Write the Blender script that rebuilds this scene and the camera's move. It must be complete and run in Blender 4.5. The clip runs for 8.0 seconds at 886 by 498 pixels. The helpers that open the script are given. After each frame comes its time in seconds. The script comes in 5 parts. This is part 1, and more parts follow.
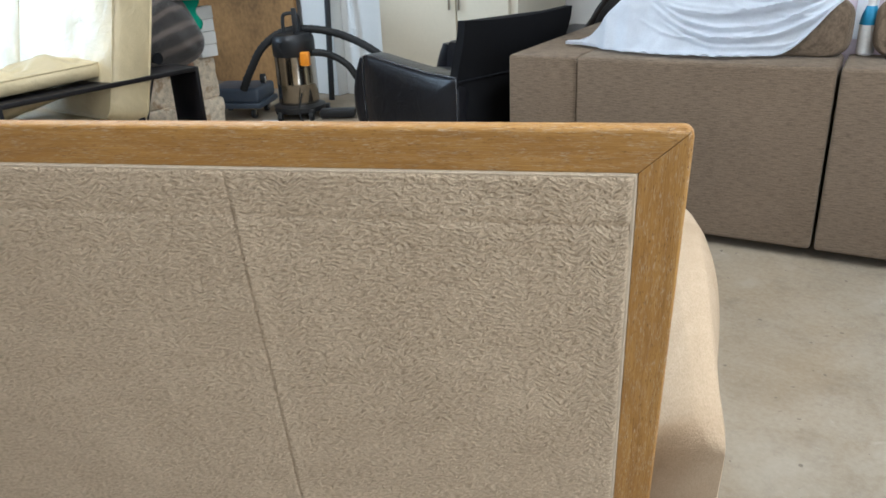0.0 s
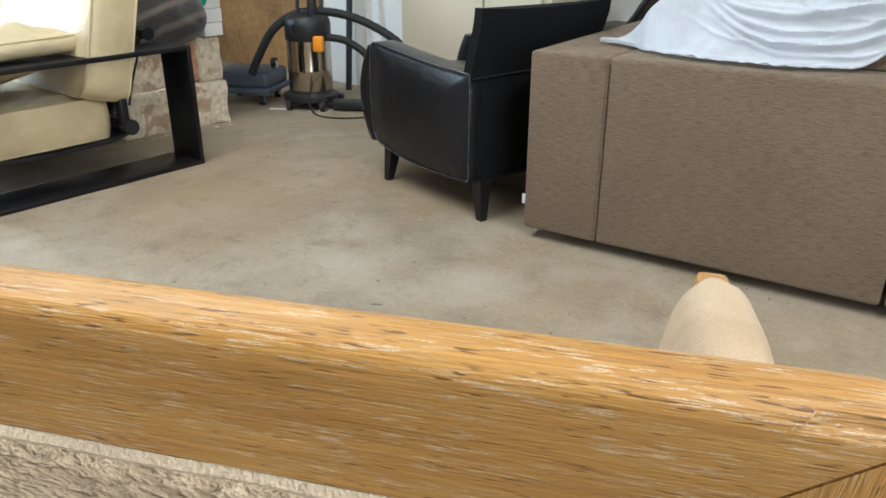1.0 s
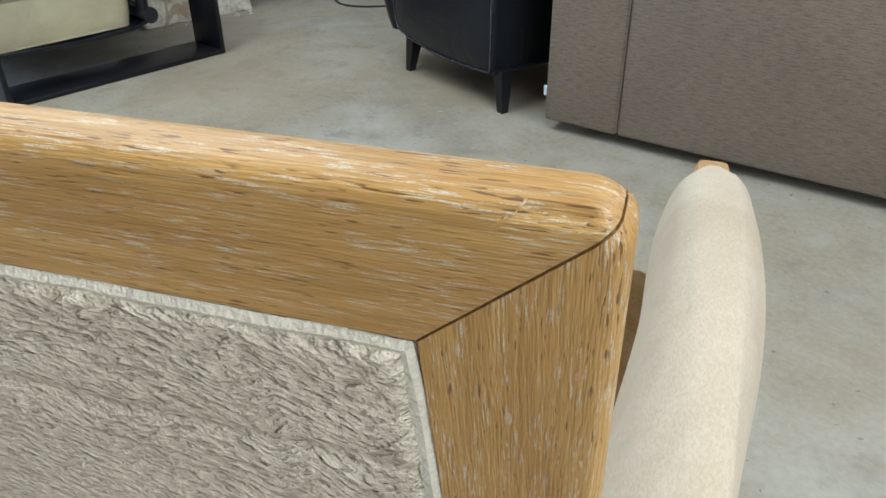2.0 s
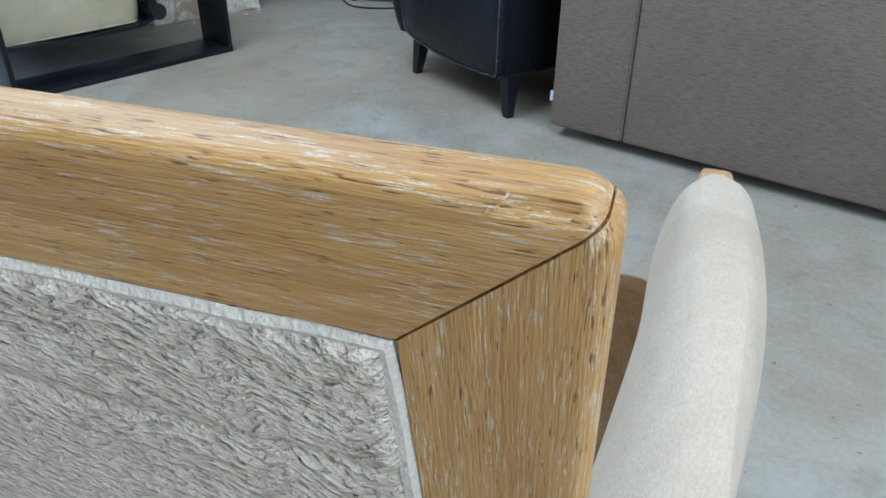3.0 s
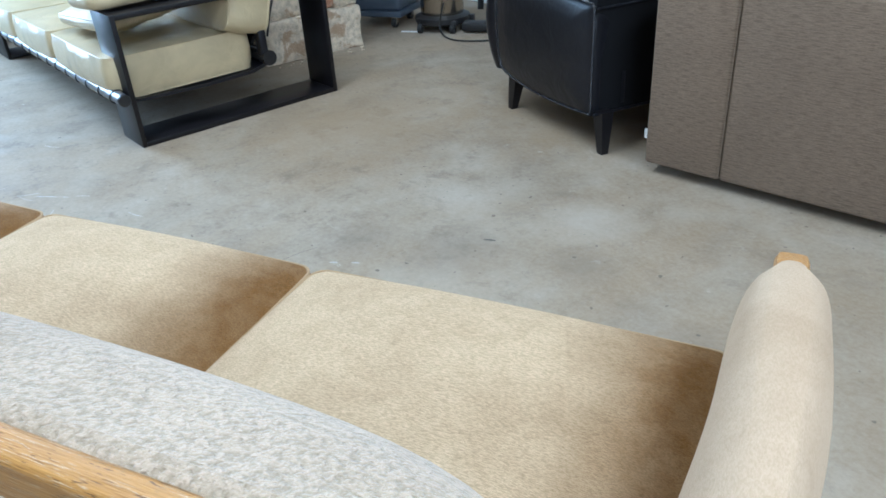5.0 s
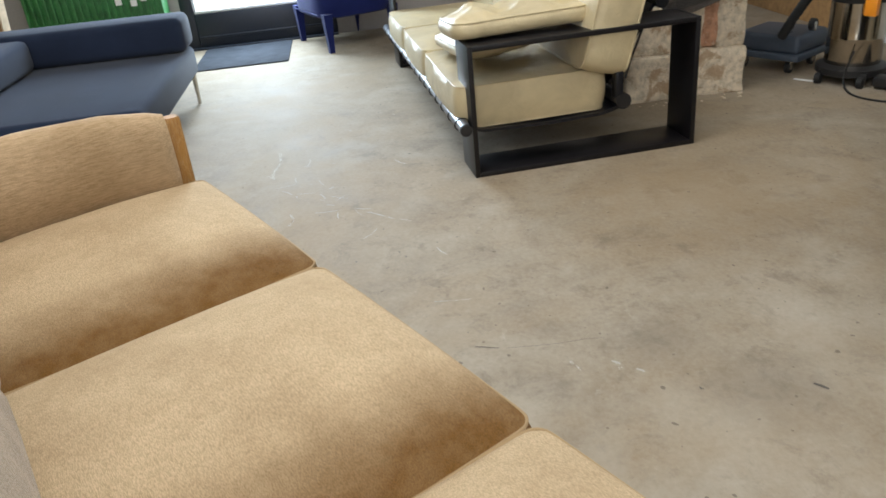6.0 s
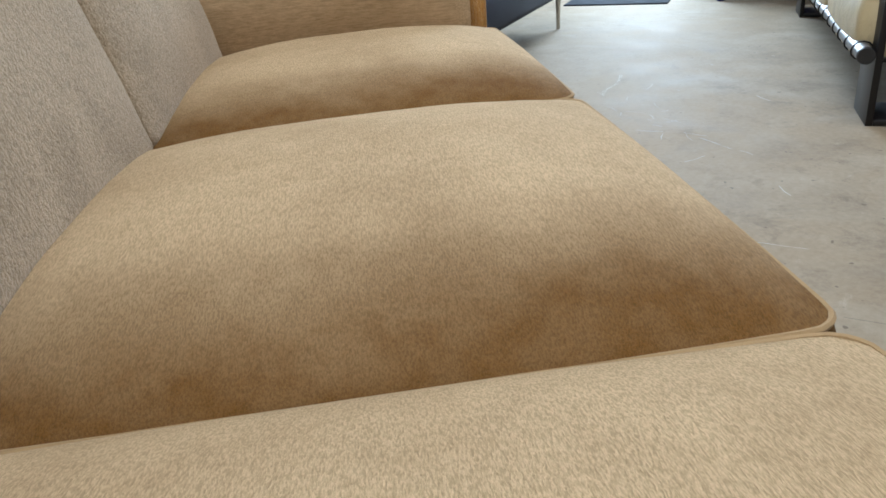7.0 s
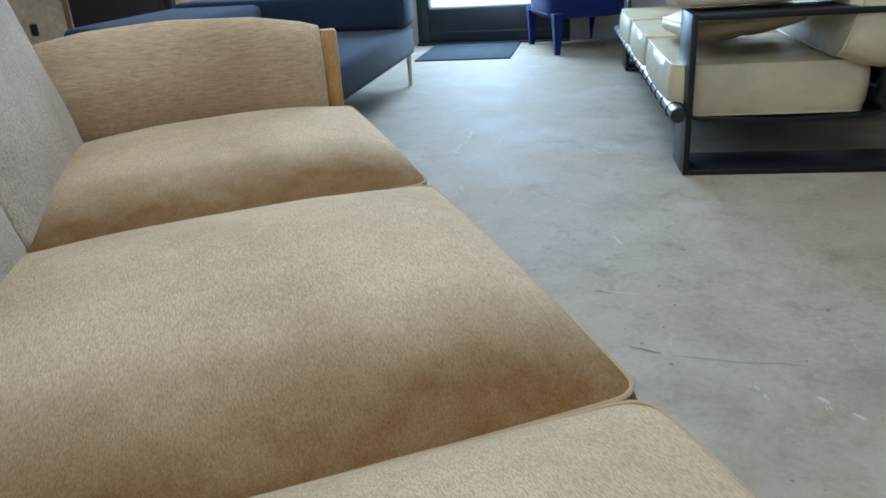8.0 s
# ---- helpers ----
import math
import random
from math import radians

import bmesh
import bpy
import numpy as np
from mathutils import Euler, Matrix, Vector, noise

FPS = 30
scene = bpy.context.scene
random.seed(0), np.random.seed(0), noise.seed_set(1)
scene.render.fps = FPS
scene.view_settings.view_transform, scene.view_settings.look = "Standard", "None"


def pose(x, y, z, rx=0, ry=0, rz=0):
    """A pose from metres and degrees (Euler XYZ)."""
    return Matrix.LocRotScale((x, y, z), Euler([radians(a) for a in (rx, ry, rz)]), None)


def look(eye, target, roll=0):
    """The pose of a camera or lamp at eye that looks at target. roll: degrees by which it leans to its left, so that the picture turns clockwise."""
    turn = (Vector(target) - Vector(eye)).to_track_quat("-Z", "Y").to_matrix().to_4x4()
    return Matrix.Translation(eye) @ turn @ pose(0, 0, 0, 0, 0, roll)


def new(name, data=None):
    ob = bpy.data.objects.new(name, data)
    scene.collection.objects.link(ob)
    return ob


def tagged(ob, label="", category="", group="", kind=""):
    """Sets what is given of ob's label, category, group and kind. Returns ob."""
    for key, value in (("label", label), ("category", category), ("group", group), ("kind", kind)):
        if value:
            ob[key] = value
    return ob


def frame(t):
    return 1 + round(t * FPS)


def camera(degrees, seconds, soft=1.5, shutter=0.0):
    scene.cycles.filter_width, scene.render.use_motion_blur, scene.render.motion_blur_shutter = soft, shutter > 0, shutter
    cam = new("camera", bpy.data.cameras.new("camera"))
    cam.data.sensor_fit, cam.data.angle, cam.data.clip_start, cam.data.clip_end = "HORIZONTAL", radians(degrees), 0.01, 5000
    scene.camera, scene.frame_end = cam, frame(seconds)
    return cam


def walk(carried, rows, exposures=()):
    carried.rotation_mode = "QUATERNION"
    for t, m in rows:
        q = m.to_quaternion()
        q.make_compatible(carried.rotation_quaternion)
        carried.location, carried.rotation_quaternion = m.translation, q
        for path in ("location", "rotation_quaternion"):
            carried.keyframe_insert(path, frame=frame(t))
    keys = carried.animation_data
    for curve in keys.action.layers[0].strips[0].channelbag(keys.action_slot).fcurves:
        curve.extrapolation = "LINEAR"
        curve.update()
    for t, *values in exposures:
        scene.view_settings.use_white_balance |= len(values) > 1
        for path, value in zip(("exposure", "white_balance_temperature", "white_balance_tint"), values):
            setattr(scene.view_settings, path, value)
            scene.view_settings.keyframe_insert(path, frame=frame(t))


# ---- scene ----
LENS = 60.65
PATH = [
    (0.0, -0.0610, -0.4533, 0.9603, 11.094, -22.940, 2.397),
    (0.2, -0.0407, -0.3245, 0.9485, 10.447, -22.215, 2.214),
    (0.5, -0.0237, -0.1660, 0.9255, 11.393, -21.680, 1.676),
    (0.8, -0.0326, -0.0923, 0.9052, 13.560, -22.056, 0.549),
    (1.0, -0.0411, -0.0790, 0.8982, 14.761, -23.333, -0.113),
    (1.2, -0.0353, -0.0654, 0.8843, 16.108, -24.887, -0.869),
    (1.5, -0.0201, -0.0687, 0.8800, 17.315, -28.442, -1.437),
    (2.0, -0.0028, -0.0793, 0.8893, 17.118, -31.108, 0.385),
    (2.2, -0.0012, -0.0813, 0.8883, 17.292, -30.790, -0.413),
    (3.3, -0.0008, -0.0731, 0.8861, 18.155, -30.891, -0.490),
    (3.5, -0.0017, -0.0726, 0.8876, 17.890, -31.041, 0.120),
    (4.0, 0.0005, -0.0734, 0.8901, 17.998, -30.754, 0.440),
    (4.2, 0.0023, -0.0748, 0.8934, 17.979, -30.652, 0.027),
    (5.3, 0.0359, -0.0760, 1.0130, 31.136, -29.182, 4.843),
    (5.5, 0.0404, -0.0212, 1.0255, 37.090, -28.753, 5.649),
    (5.7, 0.0426, 0.0753, 1.0379, 44.409, -28.309, 6.190),
    (6.0, -0.0318, 0.2516, 1.0219, 54.031, -27.092, 5.111),
    (6.2, -0.0905, 0.3388, 0.9932, 60.107, -26.205, 4.643),
    (6.5, -0.1828, 0.4315, 0.8707, 71.002, -24.753, 4.365),
    (6.8, -0.2416, 0.4762, 0.6667, 81.790, -24.118, 3.831),
    (7.0, -0.2485, 0.4781, 0.6274, 83.499, -24.869, 4.097),
    (7.5, -0.2183, 0.4701, 0.6600, 77.523, -25.931, 4.249),
    (7.7, -0.2036, 0.4866, 0.6811, 74.231, -25.056, 4.115),
    (7.8, -0.1832, 0.4841, 0.7000, 72.911, -24.552, 3.745),
    (7.9, -0.1763, 0.4767, 0.7092, 72.478, -23.545, 3.387),
    (8.0, -0.1755, 0.4698, 0.7152, 72.842, -22.583, 3.416),
]

cam = camera(LENS, 8.0, soft=1.6, shutter=0.08)
EXPOSURES = [
    (0.0, 0.08, 5550, 5),
    (0.5, 0.2, 5750, 6),
    (1.0, 0.22, 5850, 4),
    (1.5, 0.25, 5800, 2),
    (2.0, 0.2, 4950, -2),
    (3.3, 0.15, 4380, 0),
    (4.2, 0.2, 4360, 0),
    (5.3, 0.12, 5200, 3),
    (6.0, -0.18, 6200, 7),
    (6.5, -0.36, 6450, 9),
    (7.0, -0.38, 5900, 6),
    (7.5, -0.42, 5550, 5),
    (8.0, -0.45, 4950, 1),
]
walk(cam, [(t, pose(x, y, z, 90 + pitch, roll, yaw)) for t, x, y, z, yaw, pitch, roll in PATH], EXPOSURES)

# ---- world and light ----
TURN = -28.1  # the building's axes against the sofa's
BUILDING = pose(0.07, -0.10, 0, 0, 0, TURN)

world = bpy.data.worlds.new("world")
scene.world = world
world.use_nodes = True
wn = world.node_tree.nodes
sky = wn.new("ShaderNodeTexSky")
sky.sky_type = "NISHITA"
sky.sun_disc = False
sky.sun_elevation = radians(42)
sky.sun_rotation = radians(200)
wn["Background"].inputs["Strength"].default_value = 0.12
world.node_tree.links.new(sky.outputs["Color"], wn["Background"].inputs["Color"])


def area_lamp(name, place, aim, sx, sy, watts, colour):
    data = bpy.data.lights.new(name, "AREA")
    data.shape, data.size, data.size_y, data.energy, data.color = "RECTANGLE", sx, sy, watts, colour
    ob = new(name, data)
    ob.matrix_world = look(BUILDING @ Vector(place), BUILDING @ Vector(aim))
    return ob


# Added lamp: light assumed to come from an unseen opening on the east side.
area_lamp("assumed_east_daylight", (3.45, -1.15, 1.35), (0, -0.6, 0.5), 2.7, 2.4, 92, (0.97, 0.98, 1.0))
area_lamp("glass_door_daylight", (-5.70, -0.3, 1.25), (0, -0.3, 0.3), 0.8, 1.8, 135, (0.72, 0.86, 1.0))
area_lamp("window_daylight", (-5.70, -2.3, 1.8), (0, -2.0, 0.2), 1.5, 0.8, 28, (0.80, 0.90, 1.0))
# Two added overhead lamps for the light from above; no skylights are known.
area_lamp("west_overhead_fill", (-2.2, 0.2, 2.97), (-2.2, 0.2, 0), 0.95, 3.8, 150, (1.0, 0.96, 0.90))
area_lamp("east_overhead_fill", (1.2, 0.2, 2.97), (1.2, 0.2, 0), 0.95, 3.8, 205, (1.0, 0.96, 0.90))


# ---- materials ----
def nodes_of(name):
    m = bpy.data.materials.new(name)
    m.use_nodes = True
    nt = m.node_tree
    return m, nt, nt.nodes["Principled BSDF"]


def add(nt, kind, **sets):
    n = nt.nodes.new(kind)
    for key, value in sets.items():
        n.inputs[key].default_value = value
    return n


def coords(nt, scale=(1, 1, 1), rot=(0, 0, 0)):
    tc = nt.nodes.new("ShaderNodeTexCoord")
    mp = nt.nodes.new("ShaderNodeMapping")
    mp.inputs["Scale"].default_value = scale
    mp.inputs["Rotation"].default_value = [radians(a) for a in rot]
    nt.links.new(tc.outputs["Object"], mp.inputs["Vector"])
    return mp.outputs["Vector"]


def noise_of(nt, vec, scale, detail=4.0, rough=0.55, dist=0.0):
    n = add(nt, "ShaderNodeTexNoise", Scale=scale, Detail=detail, Roughness=rough, Distortion=dist)
    nt.links.new(vec, n.inputs["Vector"])
    return n.outputs["Fac"]


def ramp(nt, fac, stops):
    r = nt.nodes.new("ShaderNodeValToRGB")
    els = r.color_ramp.elements
    while len(els) < len(stops):
        els.new(0.5)
    for e, (p, c) in zip(els, stops):
        e.position = p
        e.color = (*c, 1) if len(c) == 3 else c
    nt.links.new(fac, r.inputs["Fac"])
    return r.outputs["Color"]


def blend(nt, fac, a, b, kind="MIX"):
    m = nt.nodes.new("ShaderNodeMix")
    m.data_type, m.blend_type = "RGBA", kind
    for sock, v in ((m.inputs[0], fac), (m.inputs[6], a), (m.inputs[7], b)):
        if hasattr(v, "default_value") or hasattr(v, "links"):
            nt.links.new(v, sock)
        else:
            sock.default_value = v if not isinstance(v, tuple) or len(v) == 4 else (*v, 1)
    return m.outputs[2]


def bump(nt, bsdf, height, strength, distance, prev=None):
    b = nt.nodes.new("ShaderNodeBump")
    b.inputs["Strength"].default_value = strength
    b.inputs["Distance"].default_value = distance
    nt.links.new(height, b.inputs["Height"])
    if prev:
        nt.links.new(prev, b.inputs["Normal"])
    nt.links.new(b.outputs["Normal"], bsdf.inputs["Normal"])
    return b.outputs["Normal"]


def plain(name, colour, rough=0.5, metal=0.0, vary=0.15, big=6.0, fine=90.0, relief=0.0006, sheen=0.0, coat=0.0, gloss=0.5):
    """A surface with stains at two scales and a fine relief."""
    m, nt, b = nodes_of(name)
    v = coords(nt)
    lo = tuple(c * (1 - vary) for c in colour)
    hi = tuple(min(1, c * (1 + vary)) for c in colour)
    c1 = ramp(nt, noise_of(nt, v, big), [(0.3, lo), (0.7, hi)])
    n2 = noise_of(nt, v, fine, 3)
    c2 = blend(nt, 0.35, c1, ramp(nt, n2, [(0.3, lo), (0.7, hi)]))
    nt.links.new(c2, b.inputs["Base Color"])
    b.inputs["Roughness"].default_value = rough
    b.inputs["Metallic"].default_value = metal
    b.inputs["Sheen Weight"].default_value = sheen
    b.inputs["Coat Weight"].default_value = coat
    b.inputs["Specular IOR Level"].default_value = gloss
    bump(nt, b, n2, 0.5, relief)
    return m


def pile_fabric(name, light, dark, strand, strand_scale, depth, sheen=0.25, patch=5.0, weave=0.35, brushed=(0.36, 0.60), nap=(0, 0, 0), slope_shade=0.0, tint=(1.0, 0.88, 0.70)):
    """Short-pile upholstery: brushed light and dark areas, strands, a soft sheen, and on request shade painted at one
    end.
    """
    m, nt, b = nodes_of(name)
    v = coords(nt)
    vs = coords(nt, strand)
    n1 = noise_of(nt, v, patch, 3, 0.55, 0.25 if slope_shade else 0.9)
    if slope_shade:  # shade on the +x slope, painted into the colour
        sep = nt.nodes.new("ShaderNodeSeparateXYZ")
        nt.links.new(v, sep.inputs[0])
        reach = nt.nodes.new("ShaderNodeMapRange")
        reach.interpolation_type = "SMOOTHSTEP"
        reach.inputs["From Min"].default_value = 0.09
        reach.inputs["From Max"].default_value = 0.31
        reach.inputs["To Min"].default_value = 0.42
        reach.inputs["To Max"].default_value = 0.42 + slope_shade
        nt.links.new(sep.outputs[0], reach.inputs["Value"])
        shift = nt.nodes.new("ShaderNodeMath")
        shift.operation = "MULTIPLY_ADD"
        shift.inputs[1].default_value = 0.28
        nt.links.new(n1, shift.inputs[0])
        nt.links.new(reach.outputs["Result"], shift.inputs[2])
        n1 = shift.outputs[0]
    n2 = noise_of(nt, v, patch * 5, 4, 0.65, 0.15 if slope_shade else 0.7)
    n3 = noise_of(nt, vs, strand_scale, 2.0, 0.5, 0.5)
    n4 = noise_of(nt, vs, strand_scale * 2.7, 2, 0.6, 0.2)
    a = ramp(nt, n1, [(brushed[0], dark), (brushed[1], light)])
    c = blend(nt, 0.09 if slope_shade else 0.24, a, ramp(nt, n2, [(0.36, dark), (0.62, light)]))
    lo, mid = 1 - weave, 1 - 0.7 * weave
    c = blend(nt, 1.0, c, ramp(nt, n3, [(0.36, (lo, lo, lo * 0.95)), (0.60, (1, 1, 1))]), "MULTIPLY")
    c = blend(nt, 1.0, c, ramp(nt, n4, [(0.34, (mid, mid, mid * 0.95)), (0.62, (1, 1, 1))]), "MULTIPLY")
    nt.links.new(c, b.inputs["Base Color"])
    b.inputs["Roughness"].default_value = 0.95
    b.inputs["Specular IOR Level"].default_value = 0.1
    b.inputs["Sheen Weight"].default_value = sheen
    b.inputs["Sheen Roughness"].default_value = 0.38
    b.inputs["Sheen Tint"].default_value = (*tint, 1)
    p = None
    if nap != (0, 0, 0):  # the pile lies over to one side
        tc = nt.nodes.new("ShaderNodeTexCoord")
        lie = nt.nodes.new("ShaderNodeVectorMath")
        lie.operation = "ADD"
        lie.inputs[1].default_value = nap
        nt.links.new(tc.outputs["Normal"], lie.inputs[0])
        unit = nt.nodes.new("ShaderNodeVectorMath")
        unit.operation = "NORMALIZE"
        nt.links.new(lie.outputs[0], unit.inputs[0])
        p = unit.outputs[0]
    p = bump(nt, b, noise_of(nt, coords(nt, (0.6, 1.0, 1.0)), 120, 3, 0.6, 0.4), 0.45, depth * 1.6, p)
    p = bump(nt, b, n3, 0.7, depth, p)
    bump(nt, b, n4, 0.8, depth * 0.4, p)
    return m


def woolly(name, light, dark):
    """Thick brushed wool: level wrinkles that here and there run into a zigzag, crest light and crease shade painted
    in.
    """
    m, nt, b = nodes_of(name)
    v = coords(nt)

    def maths(kind, a, k, c=0.0):
        n = nt.nodes.new("ShaderNodeMath")
        n.operation = kind
        for sock, val in zip(n.inputs, (a, k, c)):
            if hasattr(val, "links"):
                nt.links.new(val, sock)
            else:
                sock.default_value = val
        return n.outputs[0]

    sep = nt.nodes.new("ShaderNodeSeparateXYZ")
    nt.links.new(v, sep.inputs[0])
    x, z = sep.outputs[0], sep.outputs[2]
    wander = noise_of(nt, v, 16, 3)
    zig = maths("PINGPONG", maths("MULTIPLY_ADD", wander, 0.05, x), 0.016)
    where = ramp(nt, noise_of(nt, coords(nt, (1.0, 1.0, 0.7)), 9, 2), [(0.40, (0, 0, 0)), (0.66, (1, 1, 1))])
    slope = maths("MULTIPLY", zig, maths("MULTIPLY", where, 0.50))
    wavy = maths("MULTIPLY_ADD", noise_of(nt, coords(nt, (0.7, 1.0, 1.0)), 70, 2), 0.0045, maths("ADD", z, slope))
    com = nt.nodes.new("ShaderNodeCombineXYZ")
    nt.links.new(maths("MULTIPLY", x, 0.42), com.inputs[0])
    nt.links.new(wavy, com.inputs[2])
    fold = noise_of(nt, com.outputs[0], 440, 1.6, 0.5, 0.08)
    fine = noise_of(nt, coords(nt, (0.7, 1.0, 1.0)), 760, 2.0, 0.6)
    area = noise_of(nt, coords(nt, (0.5, 1.0, 1.0)), 26, 4, 0.65, 0.1)
    mid = tuple(0.5 * (p + q) for p, q in zip(light, dark))
    c = ramp(nt, area, [(0.28, tuple(0.5 * (p + q) for p, q in zip(mid, dark))), (0.5, mid), (0.72, light)])
    # Crease shade and crest light are painted by the same noise as the bump.
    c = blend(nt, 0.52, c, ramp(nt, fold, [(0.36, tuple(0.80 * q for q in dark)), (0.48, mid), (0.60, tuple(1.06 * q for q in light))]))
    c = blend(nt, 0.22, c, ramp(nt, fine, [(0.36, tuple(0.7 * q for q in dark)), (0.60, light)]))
    nt.links.new(c, b.inputs["Base Color"])
    b.inputs["Roughness"].default_value = 0.95
    b.inputs["Specular IOR Level"].default_value = 0.1
    b.inputs["Sheen Weight"].default_value = 0.05
    b.inputs["Sheen Roughness"].default_value = 0.4
    b.inputs["Sheen Tint"].default_value = (1.0, 0.95, 0.90, 1)
    p = bump(nt, b, fold, 1.0, 0.0031)
    bump(nt, b, fine, 1.0, 0.0016, p)
    return m


def oak(name, along):
    """Limed oak; along: the axis of the grain, 0 for x, 2 for z."""
    m, nt, b = nodes_of(name)

    def stretched(k):
        s = [1.0, 1.0, 1.0]
        s[along] = k
        return coords(nt, tuple(s), (0, 1.6, 0))

    tone = noise_of(nt, stretched(0.10), 140, 3, 0.55, 0.4)
    lines = noise_of(nt, stretched(0.010), 1500, 3, 0.6, 0.15)
    hair = noise_of(nt, stretched(0.022), 4200, 2, 0.6, 0.1)
    fleck = noise_of(nt, stretched(0.07), 2300, 2.0, 0.6, 0.2)
    gate = noise_of(nt, stretched(0.16), 330, 2, 0.5, 0.2)
    pore = noise_of(nt, stretched(0.09), 2100, 1.5, 0.5, 0.1)
    pore_gate = noise_of(nt, stretched(0.35), 190, 2, 0.5)
    c = ramp(nt, tone, [(0.30, (0.265, 0.120, 0.021)), (0.5, (0.370, 0.184, 0.036)), (0.70, (0.485, 0.265, 0.064))])
    c = blend(nt, 0.42, c, ramp(nt, lines, [(0.34, (0.187, 0.080, 0.016)), (0.50, (0.365, 0.180, 0.040)), (0.64, (0.51, 0.278, 0.080))]))
    c = blend(nt, 0.25, c, ramp(nt, hair, [(0.34, (0.17, 0.074, 0.018)), (0.60, (0.47, 0.255, 0.085))]))
    fl = ramp(nt, fleck, [(0.53, (0, 0, 0)), (0.61, (0.58, 0.58, 0.58))])
    grit = noise_of(nt, stretched(0.35), 5200, 2, 0.6)
    fl = blend(nt, 1.0, fl, ramp(nt, grit, [(0.38, (0.15, 0.15, 0.15)), (0.54, (1, 1, 1))]), "MULTIPLY")
    fl = blend(nt, 1.0, fl, ramp(nt, gate, [(0.45, (0, 0, 0)), (0.56, (1, 1, 1))]), "MULTIPLY")
    c = blend(nt, fl, c, (0.60, 0.52, 0.39))
    holes = blend(nt, 1.0, ramp(nt, pore, [(0.33, (0.9, 0.9, 0.9)), (0.38, (0, 0, 0))]), ramp(nt, pore_gate, [(0.42, (0, 0, 0)), (0.52, (1, 1, 1))]), "MULTIPLY")
    c = blend(nt, holes, c, (0.105, 0.044, 0.013))
    nt.links.new(c, b.inputs["Base Color"])
    nt.links.new(ramp(nt, lines, [(0.35, (0.52, 0.52, 0.52)), (0.65, (0.36, 0.36, 0.36))]), b.inputs["Roughness"])
    b.inputs["Specular IOR Level"].default_value = 0.45
    p = bump(nt, b, lines, 0.45, 0.0003)
    p = bump(nt, b, fleck, 0.5, 0.0004, p)
    bump(nt, b, pore, 0.6, 0.0004, p)
    return m


